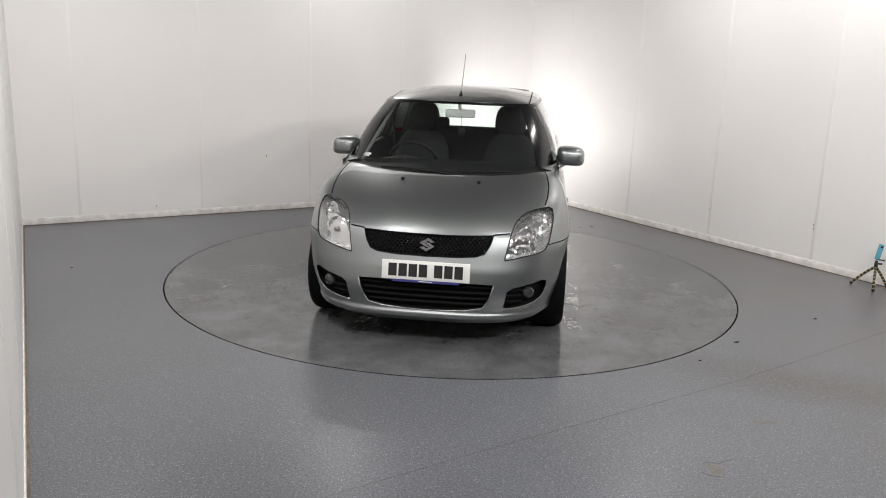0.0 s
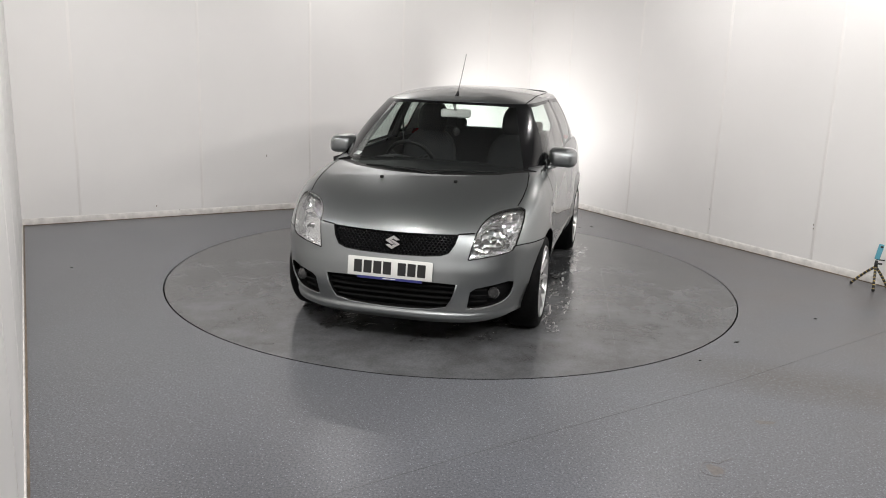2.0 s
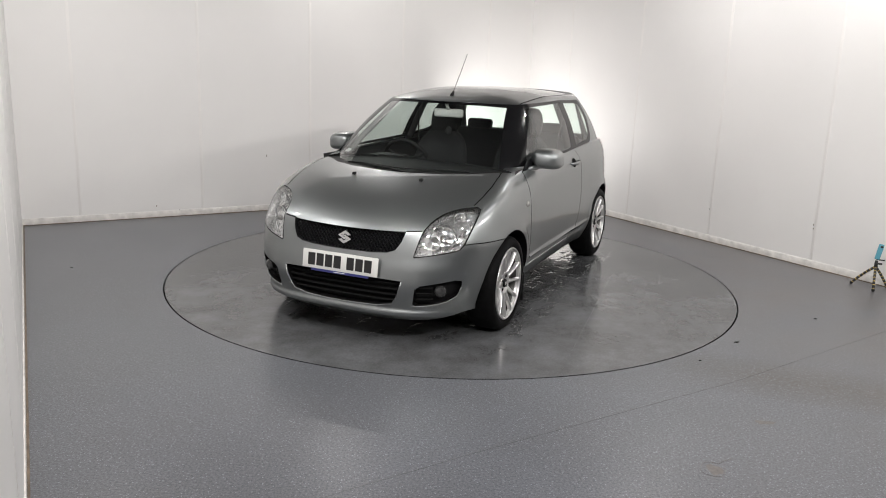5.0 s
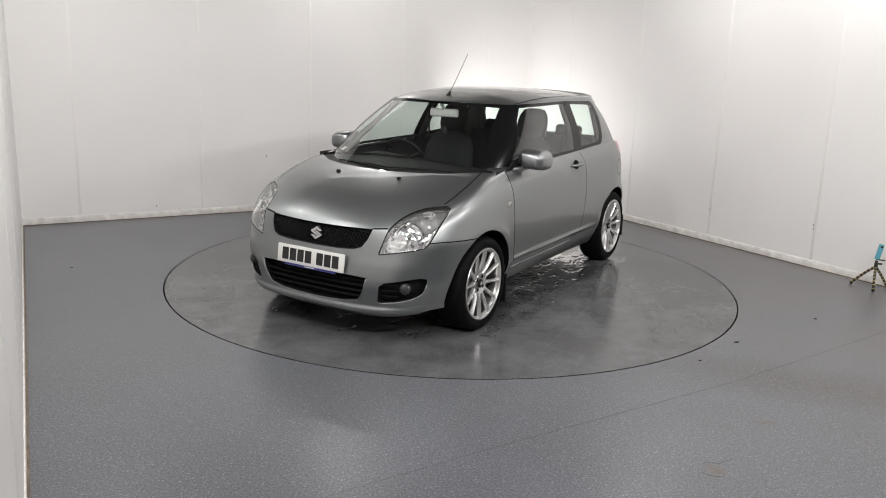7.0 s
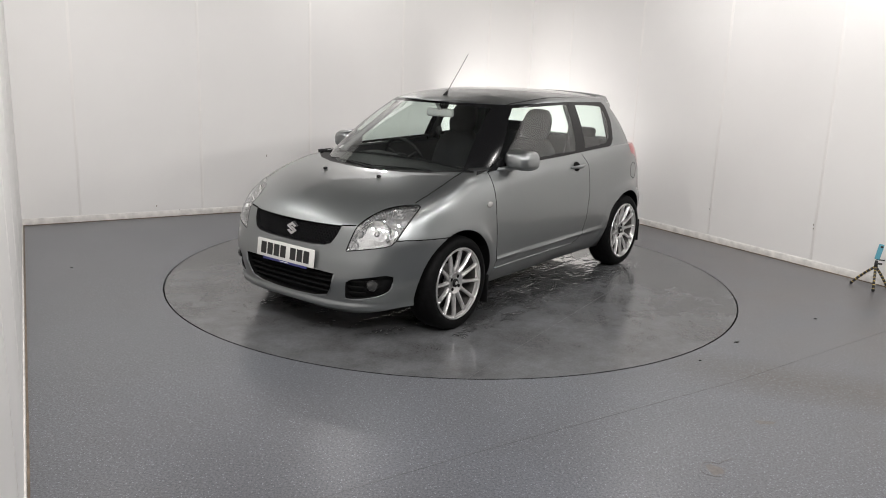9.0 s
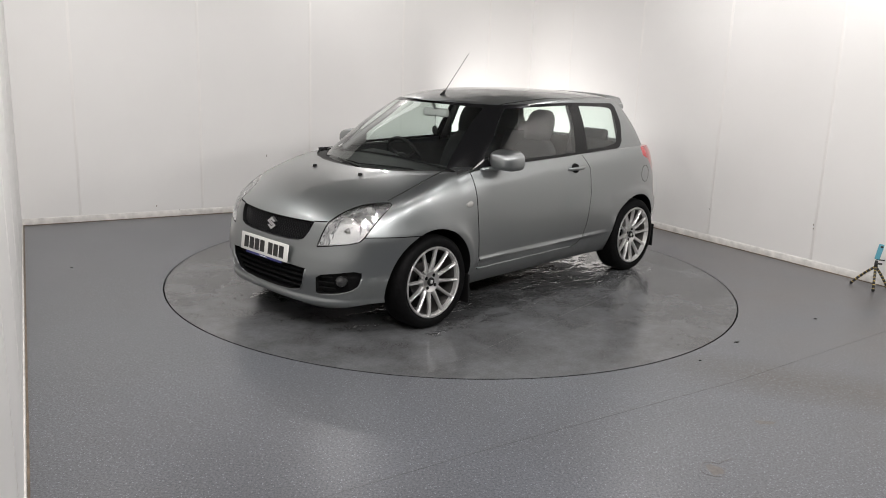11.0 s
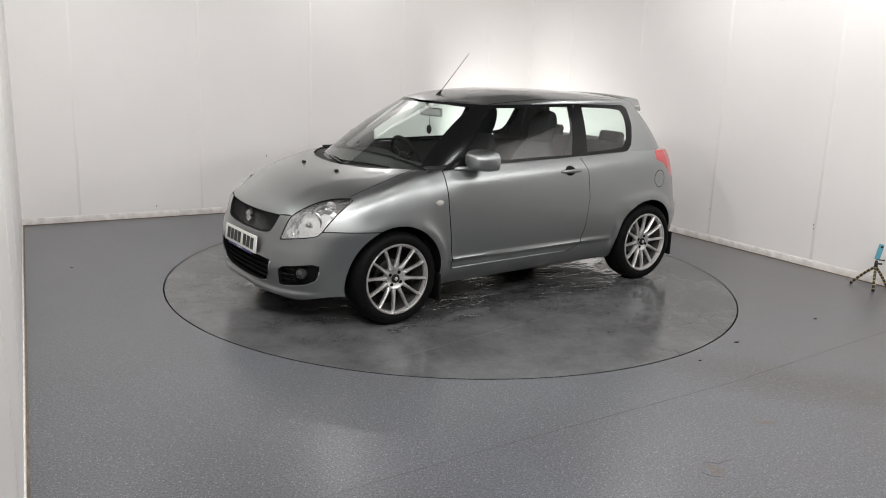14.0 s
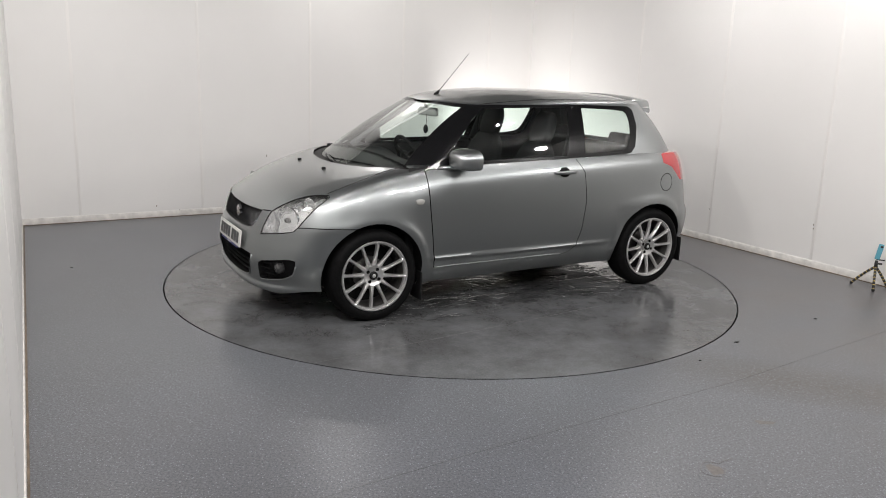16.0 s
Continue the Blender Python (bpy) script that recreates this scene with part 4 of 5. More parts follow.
# ---------------- wheels ----------------
def build_wheel():
    """Twelve-spoke alloy wheel, outer face towards +y, centre at the hub."""
    w = new("wheel")
    w.parent = car
    w["label"] = "twelve-spoke silver alloy wheel with low-profile tyre"
    bm = bmesh.new()
    lathe(bm, [(0.212, -0.20), (0.245, -0.205), (0.285, -0.20), (0.303, -0.18), (0.308, -0.15), (0.309, -0.10), (0.308, -0.05), (0.303, -0.022), (0.288, -0.004), (0.262, 0.001), (0.240, -0.006), (0.229, -0.014), (0.222, -0.03)], 72)
    bmesh.ops.recalc_face_normals(bm, faces=bm.faces)
    part("tyre", bm, M_RUBBER, w, "black low-profile tyre")
    bm = bmesh.new()
    lathe(bm, [(0.236, -0.018), (0.237, -0.006), (0.233, -0.001), (0.227, -0.001), (0.224, -0.005), (0.2235, -0.014), (0.217, -0.016), (0.213, -0.030)], 72)
    bmesh.ops.recalc_face_normals(bm, faces=bm.faces)
    soften(part("rim", bm, M_RIM, w, "silver alloy rim lip"), 50)
    # inner barrel, in a darker alloy than the lip and spokes
    bm = bmesh.new()
    lathe(bm, [(0.213, -0.030), (0.205, -0.06), (0.200, -0.14), (0.212, -0.19)], 72)
    bmesh.ops.recalc_face_normals(bm, faces=bm.faces)
    part("barrel", bm, M_BARREL, w, "dark inner barrel of the rim")
    bm = bmesh.new()
    lathe(bm, [(0.022, -0.040), (0.030, -0.036), (0.060, -0.036), (0.066, -0.029), (0.071, -0.029), (0.075, -0.038), (0.07, -0.08)], 48)
    bmesh.ops.recalc_face_normals(bm, faces=bm.faces)
    soften(part("hub", bm, M_RIM, w, "silver wheel hub"), 50)
    bm = bmesh.new()
    lathe(bm, [(0.0005, -0.025), (0.022, -0.025), (0.028, -0.028), (0.029, -0.040)], 32)
    bmesh.ops.recalc_face_normals(bm, faces=bm.faces)
    part("centre_cap", bm, M_PLASTIC, w, "black wheel centre cap")
    bm = bmesh.new()
    lathe(bm, [(0.0005, -0.0235), (0.011, -0.0235), (0.013, -0.0255)], 20)
    bmesh.ops.recalc_face_normals(bm, faces=bm.faces)
    part("cap_badge", bm, M_RIM, w, "small plain silver badge")
    spoke = None
    for i in range(12):
        if spoke is None:
            bm = bmesh.new()
            st = [(0.062, 0.0170, -0.034, 0.020), (0.076, 0.0120, -0.028, 0.024), (0.11, 0.0088, -0.020, 0.026), (0.16, 0.0074, -0.012, 0.026), (0.20, 0.0078, -0.007, 0.026), (0.215, 0.0095, -0.006, 0.024), (0.2235, 0.0140, -0.007, 0.02)]
            prev = None
            for r, h, y, dpt in st:
                ring = [bm.verts.new(c) for c in ((r, y - dpt, -h * 1.35), (r, y - 0.006, -h), (r, y, -h * 0.4), (r, y, h * 0.4), (r, y - 0.006, h), (r, y - dpt, h * 1.35))]
                if prev:
                    for k in range(6):
                        bm.faces.new((prev[k], prev[(k + 1) % 6], ring[(k + 1) % 6], ring[k]))
                prev = ring
            bmesh.ops.recalc_face_normals(bm, faces=bm.faces)
            spoke = part("spoke", bm, M_RIM, w)
            soften(spoke, 40)
            o = spoke
        else:
            o = new("spoke", spoke.data)
            o.parent = w
        o.matrix_basis = Matrix.Rotation(2 * math.pi * i / 12 - 0.096, 4, "Y")
    for i in range(4):
        bm = bmesh.new()
        a = 2 * math.pi * i / 4 + 0.6
        prism(bm, (0.0475 * math.cos(a), -0.05, 0.0475 * math.sin(a)), (0.0475 * math.cos(a), -0.0335, 0.0475 * math.sin(a)), 0.0125, 0.0115, 14)
        part("wheel_nut", bm, M_GAP, w, "dark wheel bolt in its well", smooth=False)
    bm = bmesh.new()
    lathe(bm, [(0.05, -0.115), (0.112, -0.115), (0.112, -0.135), (0.05, -0.135)], 48)
    bmesh.ops.recalc_face_normals(bm, faces=bm.faces)
    soften(part("brake_disc", bm, M_STEEL, w, "steel brake disc behind the spokes"))
    bm = bmesh.new()
    lathe(bm, [(0.0005, -0.155), (0.20, -0.155)], 48)
    part("brake_backplate", bm, M_GAP, w, "dark plate behind the wheel")
    return w


def part_copy(ob, m):
    o = copy_thing(ob, m)
    o.parent = car
    return o


wheel = build_wheel()
wheel.matrix_basis = pose(HUB_F, 0.840, HUB_Z + 0.003)
part_copy(wheel, pose(HUB_R, 0.840, HUB_Z + 0.003) @ pose(0, 0, 0, 0, 8, 0))
part_copy(wheel, pose(HUB_F, -0.840, HUB_Z + 0.003, 0, 0, 180))
part_copy(wheel, pose(HUB_R, -0.840, HUB_Z + 0.003, 0, 0, 180))


# ---------------- fittings on the body ----------------
def loft(bm, rings, cap=True):
    vs = [[bm.verts.new(p) for p in r] for r in rings]
    n = len(vs[0])
    for a, b in zip(vs, vs[1:]):
        for k in range(n):
            bm.faces.new((a[k], a[(k + 1) % n], b[(k + 1) % n], b[k]))
    if cap:
        bm.faces.new(vs[0])
        bm.faces.new(vs[-1])
    bmesh.ops.recalc_face_normals(bm, faces=bm.faces)
    return bm


def build_mirror(side):
    root = new("door_mirror")
    root.parent = car
    root["label"] = "body-coloured door mirror on a dark foot"
    if side < 0:
        root.location = (-0.03, 0.032, 0)
    bm = bmesh.new()
    rings = []
    for q in (0.02, 0.06, 0.12, 0.2, 0.3, 0.42, 0.56, 0.72, 0.88, 1.0):
        x, k = 0.535 - 0.172 * q, (1 - (1 - q) ** 3.6) ** (1 / 3.6) * (1 - 0.04 * max(0, q - 0.8) / 0.2)
        ring = []
        for i in range(36):
            a = 2 * math.pi * i / 36
            c, s = math.cos(a), math.sin(a)
            e = 2 / 3.2
            y = 0.850 + 0.100 * k * math.copysign(abs(c) ** e, c)
            z = 1.056 + 0.070 * k * math.copysign(abs(s) ** e, s) - 0.010 * c * k
            ring.append(Vector((x - 0.25 * max(0, y - 0.848) * 0.6, side * y, z)))
        rings.append(ring)
    loft(bm, rings)
    soften(part("mirror_housing", bm, M_PAINT, root), 60)
    bm = bmesh.new()
    rings = []
    for x, k in ((0.364, 0.90), (0.362, 0.88)):
        rings.append([Vector((x - 0.15 * max(0, 0.093 * k * math.cos(a)), side * (0.848 + 0.090 * k * math.copysign(abs(math.cos(a)) ** 0.6, math.cos(a))), 1.058 + 0.060 * k * math.copysign(abs(math.sin(a)) ** 0.6, math.sin(a)))) for a in [2 * math.pi * i / 28 for i in range(28)]])
    loft(bm, rings)
    part("mirror_glass", bm, M_CHROME, root, "silvered mirror glass")
    bm = bmesh.new()
    tube(bm, [(0.60, side * 0.752, 0.992), (0.53, side * 0.775, 0.996), (0.47, side * 0.80, 1.0), (0.43, side * 0.83, 1.005)], [0.016, 0.017, 0.017, 0.015], 10)
    part("mirror_foot", bm, M_PAINT, root)
    bm = bmesh.new()
    rings = [[Vector((x, side * y, z)) for x, y, z in ((0.70, 0.758, 0.985), (0.50, 0.768, 0.995), (0.50, 0.748, 1.07), (0.56, 0.742, 1.06))], [Vector((x, side * (y + 0.006), z)) for x, y, z in ((0.69, 0.758, 0.99), (0.51, 0.768, 0.998), (0.51, 0.748, 1.063), (0.56, 0.742, 1.055))]]
    loft(bm, rings)
    part("mirror_sail", bm, M_BLACK, root, "black triangular mirror base", smooth=False)


def build_fittings():
    for side in (1, -1):
        build_mirror(side)
        # door handle
        bm = bmesh.new()
        rings = []
        for t in np.linspace(0, 1, 12):
            x = -0.345 - 0.205 * t
            lift = 0.034 * math.sin(math.pi * min(1, max(0, t))) ** 0.5
            h = 0.0145 * (0.55 + 0.45 * math.sin(math.pi * t) ** 0.5)
            y0 = side_width(x, 0.938) - 0.002 + lift
            rings.append([Vector((x, side * (y0 + 0.008 * math.cos(a)), 0.934 + 0.006 * t + h * math.sin(a))) for a in [2 * math.pi * k / 10 for k in range(10)]])
        loft(bm, rings)
        part("door_handle", bm, M_PAINT, DOORS[0 if side > 0 else 1], "body-coloured door handle")
        # dark oval on the door skin, standing in for shade in the finger recess
        bm = bmesh.new()
        ring0 = []
        mid = Vector((-0.435, side * (side_width(-0.43, 0.938) + 0.001), 0.936))
        c0 = bm.verts.new(mid)
        for k in range(24):
            a = 2 * math.pi * k / 24
            x, z = -0.435 + 0.050 * math.cos(a), 0.936 + 0.036 * math.sin(a)
            ring0.append(bm.verts.new((x, side * (side_width(x, z) + 0.003), z)))
        for k in range(24):
            bm.faces.new((c0, ring0[k], ring0[(k + 1) % 24]))
        part("handle_shade", bm, M_GAP, DOORS[0 if side > 0 else 1], "dark patch for the shade in the finger recess behind the handle")
        # side repeater
        bm = bmesh.new()
        bmesh.ops.create_uvsphere(bm, u_segments=20, v_segments=10, radius=1)
        bm.transform(Matrix.Translation((0.752, side * side_width(0.752, 0.785), 0.785)) @ Matrix.Diagonal((0.034, 0.010, 0.021, 1)))
        part("side_repeater", bm, M_AMBER, car, "oval clear side indicator")
        # mud flaps
        for x, z0, z1 in ((0.722, 0.100, 0.30), (-1.652, 0.165, 0.36)):
            bm = bmesh.new()
            box(bm, (x - 0.006, min(side * 0.66, side * 0.825), z0), (x + 0.006, max(side * 0.66, side * 0.825), z1), 0.005, 2)
            part("mud_flap", bm, M_PLASTIC, car, "black rubber mud flap")
        # arch liners
        for hub in (HUB_F, HUB_R):
            bm = bmesh.new()
            rows = []
            for i in range(33):
                a = radians(-3 + 186 * i / 32)
                rim_y = flank_y(hub + 0.352 * math.cos(a), 0.312 + 0.352 * math.sin(a))
                rows.append([Vector((hub + r * math.cos(a), side * y, 0.312 + r * math.sin(a))) for y, r in ((0.48, 0.30), (0.52, 0.356), (0.66, 0.362), (rim_y - 0.02, 0.356), (rim_y - 0.004, 0.3505))])
            grid(bm, rows)
            bmesh.ops.recalc_face_normals(bm, faces=bm.faces)
            part("arch_liner", bm, M_PLASTIC, car, "black wheel arch liner")
        # rubbing edge along the lower door
        bm = bmesh.new()
        tube(bm, [(x, side * (side_width(x, 0.318) + 0.002), 0.316 + 0.004 * (0.6 - x)) for x in np.linspace(0.605, -0.46, 14)], 0.005, 8)
        part("door_lower_edge", bm, M_PAINT, DOORS[0 if side > 0 else 1])
    # wipers
    for y0, y1, x0, x1 in ((0.10, -0.44, 1.055, 0.945), (0.52, 0.02, 0.905, 1.035)):
        bm = bmesh.new()
        tube(bm, [(x0 + 0.03, y0, 0.966), (x0 + 0.012, y0 + (y1 - y0) * 0.3, 0.982), (x1 + 0.012, y1 * 0.85 + y0 * 0.15, 0.988)], [0.008, 0.006, 0.004], 8)
        tube(bm, [(x0 + 0.008 + (x1 - x0) * t, y0 + (y1 - y0) * t, 0.982 + 0.006 * math.sin(3 * t)) for t in (0.1, 0.4, 0.7, 1.0)], 0.005, 6)
        part("wiper", bm, M_PLASTIC, car, "black windscreen wiper")
    for y in (0.250, -0.245):
        bm = bmesh.new()
        box(bm, (1.195, y - 0.011, BONNET(1.2) - 0.012), (1.220, y + 0.011, BONNET(1.2) + 0.008), 0.005, 2)
        part("washer_nozzle", bm, M_PLASTIC, car, "small black washer nozzle")
    # aerial
    aerial = new("aerial")
    aerial.parent = car
    aerial["label"] = "thin rod aerial raked back from the roof"
    bm = bmesh.new()
    prism(bm, (0.225, 0.012, 1.432), (0.190, 0.012, 1.472), 0.017, 0.007, 16)
    part("aerial_foot", bm, M_PLASTIC, aerial, "black aerial foot")
    bm = bmesh.new()
    tube(bm, [(0.195, 0.012, 1.465), (0.07, 0.012, 1.605), (-0.055, 0.010, 1.745)], [0.0035, 0.0025, 0.0020], 8)
    part("aerial_rod", bm, M_STEEL, aerial, "thin grey metal rod")
    # roof spoiler
    bm = bmesh.new()
    rings = []
    for y in np.linspace(-0.545, 0.545, 37):
        e = abs(y) / 0.545
        lead, trail = -1.300 + 0.03 * e, -1.600 + 0.150 * e**2.2
        drop = 0.020 * e**2 + 0.055 * max(0, e - 0.88) / 0.12
        zl, zt = 1.458 - drop, 1.446 - drop * 1.1
        rings.append([Vector((lead, y, zl - 0.010)), Vector((lead - 0.02, y, zl + 0.002)), Vector(((lead + trail) / 2, y, (zl + zt) / 2 + 0.010)), Vector((trail + 0.01, y, zt + 0.004)), Vector((trail, y, zt - 0.008)), Vector((trail + 0.012, y, zt - 0.024)), Vector(((lead + trail) / 2, y, (zl + zt) / 2 - 0.014))])
    loft(bm, rings)
    soften(part("spoiler", bm, M_PAINT, car, "body-coloured roof spoiler"), 50)
    # underside
    bm = bmesh.new()
    box(bm, (-1.72, -0.60, 0.20), (1.62, 0.60, 0.30), 0.03, 2)
    part("underbody", bm, M_PLASTIC, car, "dark underside of the car")
    bm = bmesh.new()
    box(bm, (-0.92, -0.72, 0.215), (0.70, 0.72, 0.28), 0.02, 2)
    part("sill_floor", bm, M_PLASTIC, car)


build_fittings()


# ---------------- interior ----------------
def build_interior():
    bm = bmesh.new()
    rows = []
    for x in np.linspace(0.80, -1.72, 24):
        w = 0.745 - 0.10 * max(0, (-x - 1.3) / 0.4)
        rows.append([Vector((x, w, 1.000)), Vector((x, w - 0.02, 0.80)), Vector((x, w - 0.03, 0.45)), Vector((x, w - 0.10, 0.29)), Vector((x, 0, 0.285)), Vector((x, -w + 0.10, 0.29)), Vector((x, -w + 0.03, 0.45)), Vector((x, -w + 0.02, 0.80)), Vector((x, -w, 1.000))])
    grid(bm, rows)
    bmesh.ops.recalc_face_normals(bm, faces=bm.faces)
    part("cabin_lining", bm, M_DARK, car, "charcoal cabin lining and door cards")
    bm = bmesh.new()
    rings = []
    for y in np.linspace(-0.72, 0.72, 25):
        hood = 0.045 * math.exp(-(((y + 0.34) / 0.17) ** 2))
        rings.append([Vector((0.98 - 0.25 * (abs(y) / 0.72) ** 2, y, 0.945)), Vector((0.80 - 0.08 * (abs(y) / 0.72) ** 2, y, 0.975)), Vector((0.56, y, 0.975 + hood)), Vector((0.46, y, 0.955 + hood)), Vector((0.44, y, 0.86)), Vector((0.50, y, 0.62)), Vector((0.80, y, 0.50))])
    loft(bm, rings)
    soften(part("dashboard", bm, M_DARK, car, "charcoal dashboard with an instrument hood"), 60)
    # steering wheel
    bm = bmesh.new()
    tilt = pose(0.265, -0.325, 0.922, 0, -66, 0)
    tube(bm, [tilt @ Vector((0.185 * math.cos(a), 0.185 * math.sin(a), 0)) for a in [2 * math.pi * k / 40 for k in range(40)]], 0.0145, 10, close=True)
    bmesh.ops.create_uvsphere(bm, u_segments=18, v_segments=10, radius=1, matrix=tilt @ Matrix.Translation((0, 0, -0.02)) @ Matrix.Diagonal((0.07, 0.08, 0.035, 1)))
    for a in (0, 120, 240):
        q = Vector((-math.cos(radians(a)), math.sin(radians(a)), 0))
        prism(bm, tilt @ (q * 0.05 + Vector((0, 0, -0.015))), tilt @ (q * 0.18), 0.018, 0.014, 8)
    part("steering_wheel", bm, M_PLASTIC, car, "black three-spoke steering wheel")
    # seats
    def cushion(cx, cy, cz, sx, sy, sz, m):
        bm2 = bmesh.new()
        box(bm2, (-sx / 2, -sy / 2, -sz / 2), (sx / 2, sy / 2, sz / 2), min(sx, sy, sz) * 0.38, 4)
        bm2.transform(Matrix.Translation((cx, cy, cz)) @ m)
        return bm2

    def seat_back(cy, stations):
        """A padded backrest leaning rearwards, from (height, half width, half depth)."""
        bm2 = bmesh.new()
        rings = []
        for z, hw, hd in stations:
            cx = -0.365 - 0.27 * (z - 0.56)
            rings.append([Vector((cx + hd * math.copysign(abs(math.sin(a)) ** 0.7, math.sin(a)), cy + hw * math.copysign(abs(math.cos(a)) ** 0.7, math.cos(a)), z)) for a in [2 * math.pi * k / 28 for k in range(28)]])
        return loft(bm2, rings)

    for y in (0.365, -0.365):
        seat = new("front_seat")
        seat.parent = car
        seat["label"] = "charcoal cloth front seat with tall backrest"
        part("seat_cushion", cushion(-0.12, y, 0.52, 0.52, 0.50, 0.16, Matrix.Rotation(radians(-6), 4, "Y")), M_SEAT, seat)
        part("backrest", seat_back(y, [(0.56, 0.235, 0.075), (0.70, 0.245, 0.080), (0.85, 0.240, 0.078), (0.97, 0.222, 0.070), (1.04, 0.192, 0.062), (1.085, 0.150, 0.055), (1.115, 0.105, 0.046), (1.125, 0.05, 0.03)]), M_SEAT, seat)
        part("headrest", seat_back(y, [(1.095, 0.07, 0.03), (1.11, 0.112, 0.05), (1.17, 0.128, 0.058), (1.24, 0.126, 0.056), (1.29, 0.112, 0.048), (1.325, 0.085, 0.038), (1.338, 0.045, 0.02)]), M_SEAT, seat)
    bench = new("rear_seat")
    bench.parent = car
    bench["label"] = "charcoal cloth rear bench seat"
    part("seat_cushion", cushion(-0.98, 0, 0.50, 0.48, 1.18, 0.18, Matrix.Identity(4)), M_SEAT, bench)
    part("backrest", cushion(-1.22, 0, 0.80, 0.14, 1.22, 0.58, Matrix.Rotation(radians(-18), 4, "Y")), M_SEAT, bench)
    for y in (0.36, -0.36):
        part("headrest", cushion(-1.325, y, 1.10, 0.08, 0.24, 0.13, Matrix.Rotation(radians(-14), 4, "Y")), M_SEAT, bench)
    bm = bmesh.new()
    box(bm, (-1.70, -0.62, 0.985), (-1.30, 0.62, 1.003), 0.006, 1)
    part("parcel_shelf", bm, M_DARK, car, "charcoal parcel shelf")
    # headlining and inner pillars
    bm = bmesh.new()
    rows = []
    for x in np.linspace(0.26, -1.44, 18):
        rows.append([Vector((x - 0.26 * (abs(y) / 0.55) ** 2.2 * min(1, max(0, (x + 0.5) / 0.76)), y, min(1.40 + 0.05 * (1 - (abs(y) / 0.55) ** 2), ROOF(x) - 0.03) - (0.02 if abs(y) > 0.5 else 0))) for y in np.linspace(-0.55, 0.55, 13)])
    grid(bm, rows)
    part("headlining", bm, M_LINING, car, "pale grey headlining")
    for side in (1, -1):
        bm = bmesh.new()
        tube(bm, [(0.63, side * 0.640, 1.00), (0.46, side * 0.595, 1.13), (0.26, side * 0.540, 1.27), (0.13, side * 0.498, 1.375)], [0.022, 0.022, 0.022, 0.022], 10)
        part("pillar_cover", bm, M_COVER, car, "grey inner windscreen pillar cover")
        bm = bmesh.new()
        tube(bm, [(-0.56, side * 0.715, 1.03), (-0.60, side * 0.655, 1.22), (-0.62, side * 0.575, 1.385)], 0.03, 8)
        part("pillar_cover", bm, M_DARK, car, "dark inner door pillar cover")
        bm = bmesh.new()
        tube(bm, [(-0.585, side * 0.65, 1.27), (-0.54, side * 0.62, 1.0), (-0.45, side * 0.60, 0.62)], 0.008, 6)
        part("seat_belt", bm, M_PLASTIC, car, "black seat belt")
        # C pillar inside
        bm = bmesh.new()
        loft(bm, [[Vector((-1.22, side * 0.69, 1.01)), Vector((-1.52, side * 0.655, 1.01)), Vector((-1.50, side * 0.64, 1.01)), Vector((-1.22, side * 0.675, 1.01))], [Vector((-1.21, side * 0.575, 1.385)), Vector((-1.36, side * 0.535, 1.385)), Vector((-1.35, side * 0.52, 1.385)), Vector((-1.21, side * 0.56, 1.385))]])
        part("pillar_cover", bm, M_DARK, car, "dark inner rear pillar cover", smooth=False)
    # driving mirror with a hanging charm
    mirror = new("driving_mirror")
    mirror.parent = car
    mirror["label"] = "grey interior driving mirror"
    bm = bmesh.new()
    box(bm, (-0.018, -0.112, -0.031), (0.018, 0.112, 0.031), 0.016, 3)
    bm.transform(Matrix.Translation((0.285, 0.022, 1.315)) @ Matrix.Rotation(radians(10), 4, "Z"))
    part("mirror_shell", bm, M_LINING, mirror)
    bm = bmesh.new()
    prism(bm, (0.285, 0.022, 1.33), (0.325, 0.015, 1.392), 0.011, 0.013, 10)
    part("mirror_stem", bm, M_LINING, mirror)
    charm = new("hanging_charm")
    charm.parent = car
    charm["label"] = "dark charm on a cord below the driving mirror"
    bm = bmesh.new()
    tube(bm, [(0.30, 0.03, 1.295), (0.305, 0.034, 1.215)], 0.0018, 6)
    part("cord", bm, M_GAP, charm)
    bm = bmesh.new()
    bmesh.ops.create_uvsphere(bm, u_segments=16, v_segments=10, radius=1, matrix=Matrix.Translation((0.308, 0.036, 1.185)) @ Matrix.Diagonal((0.016, 0.026, 0.034, 1)))
    part("pendant", bm, M_PLASTIC, charm)
    # paper disc in the lower corner of the windscreen
    bm = bmesh.new()
    box(bm, (-0.001, -0.032, -0.018), (0.001, 0.032, 0.018))
    bm.transform(Matrix.Translation((0.705, -0.590, 1.030)) @ Matrix.Rotation(radians(-38), 4, "Z") @ Matrix.Rotation(radians(-55), 4, "Y"))
    part("windscreen_sticker", bm, M_PAPER, car, "small white paper sticker inside the windscreen", smooth=False)


build_interior()


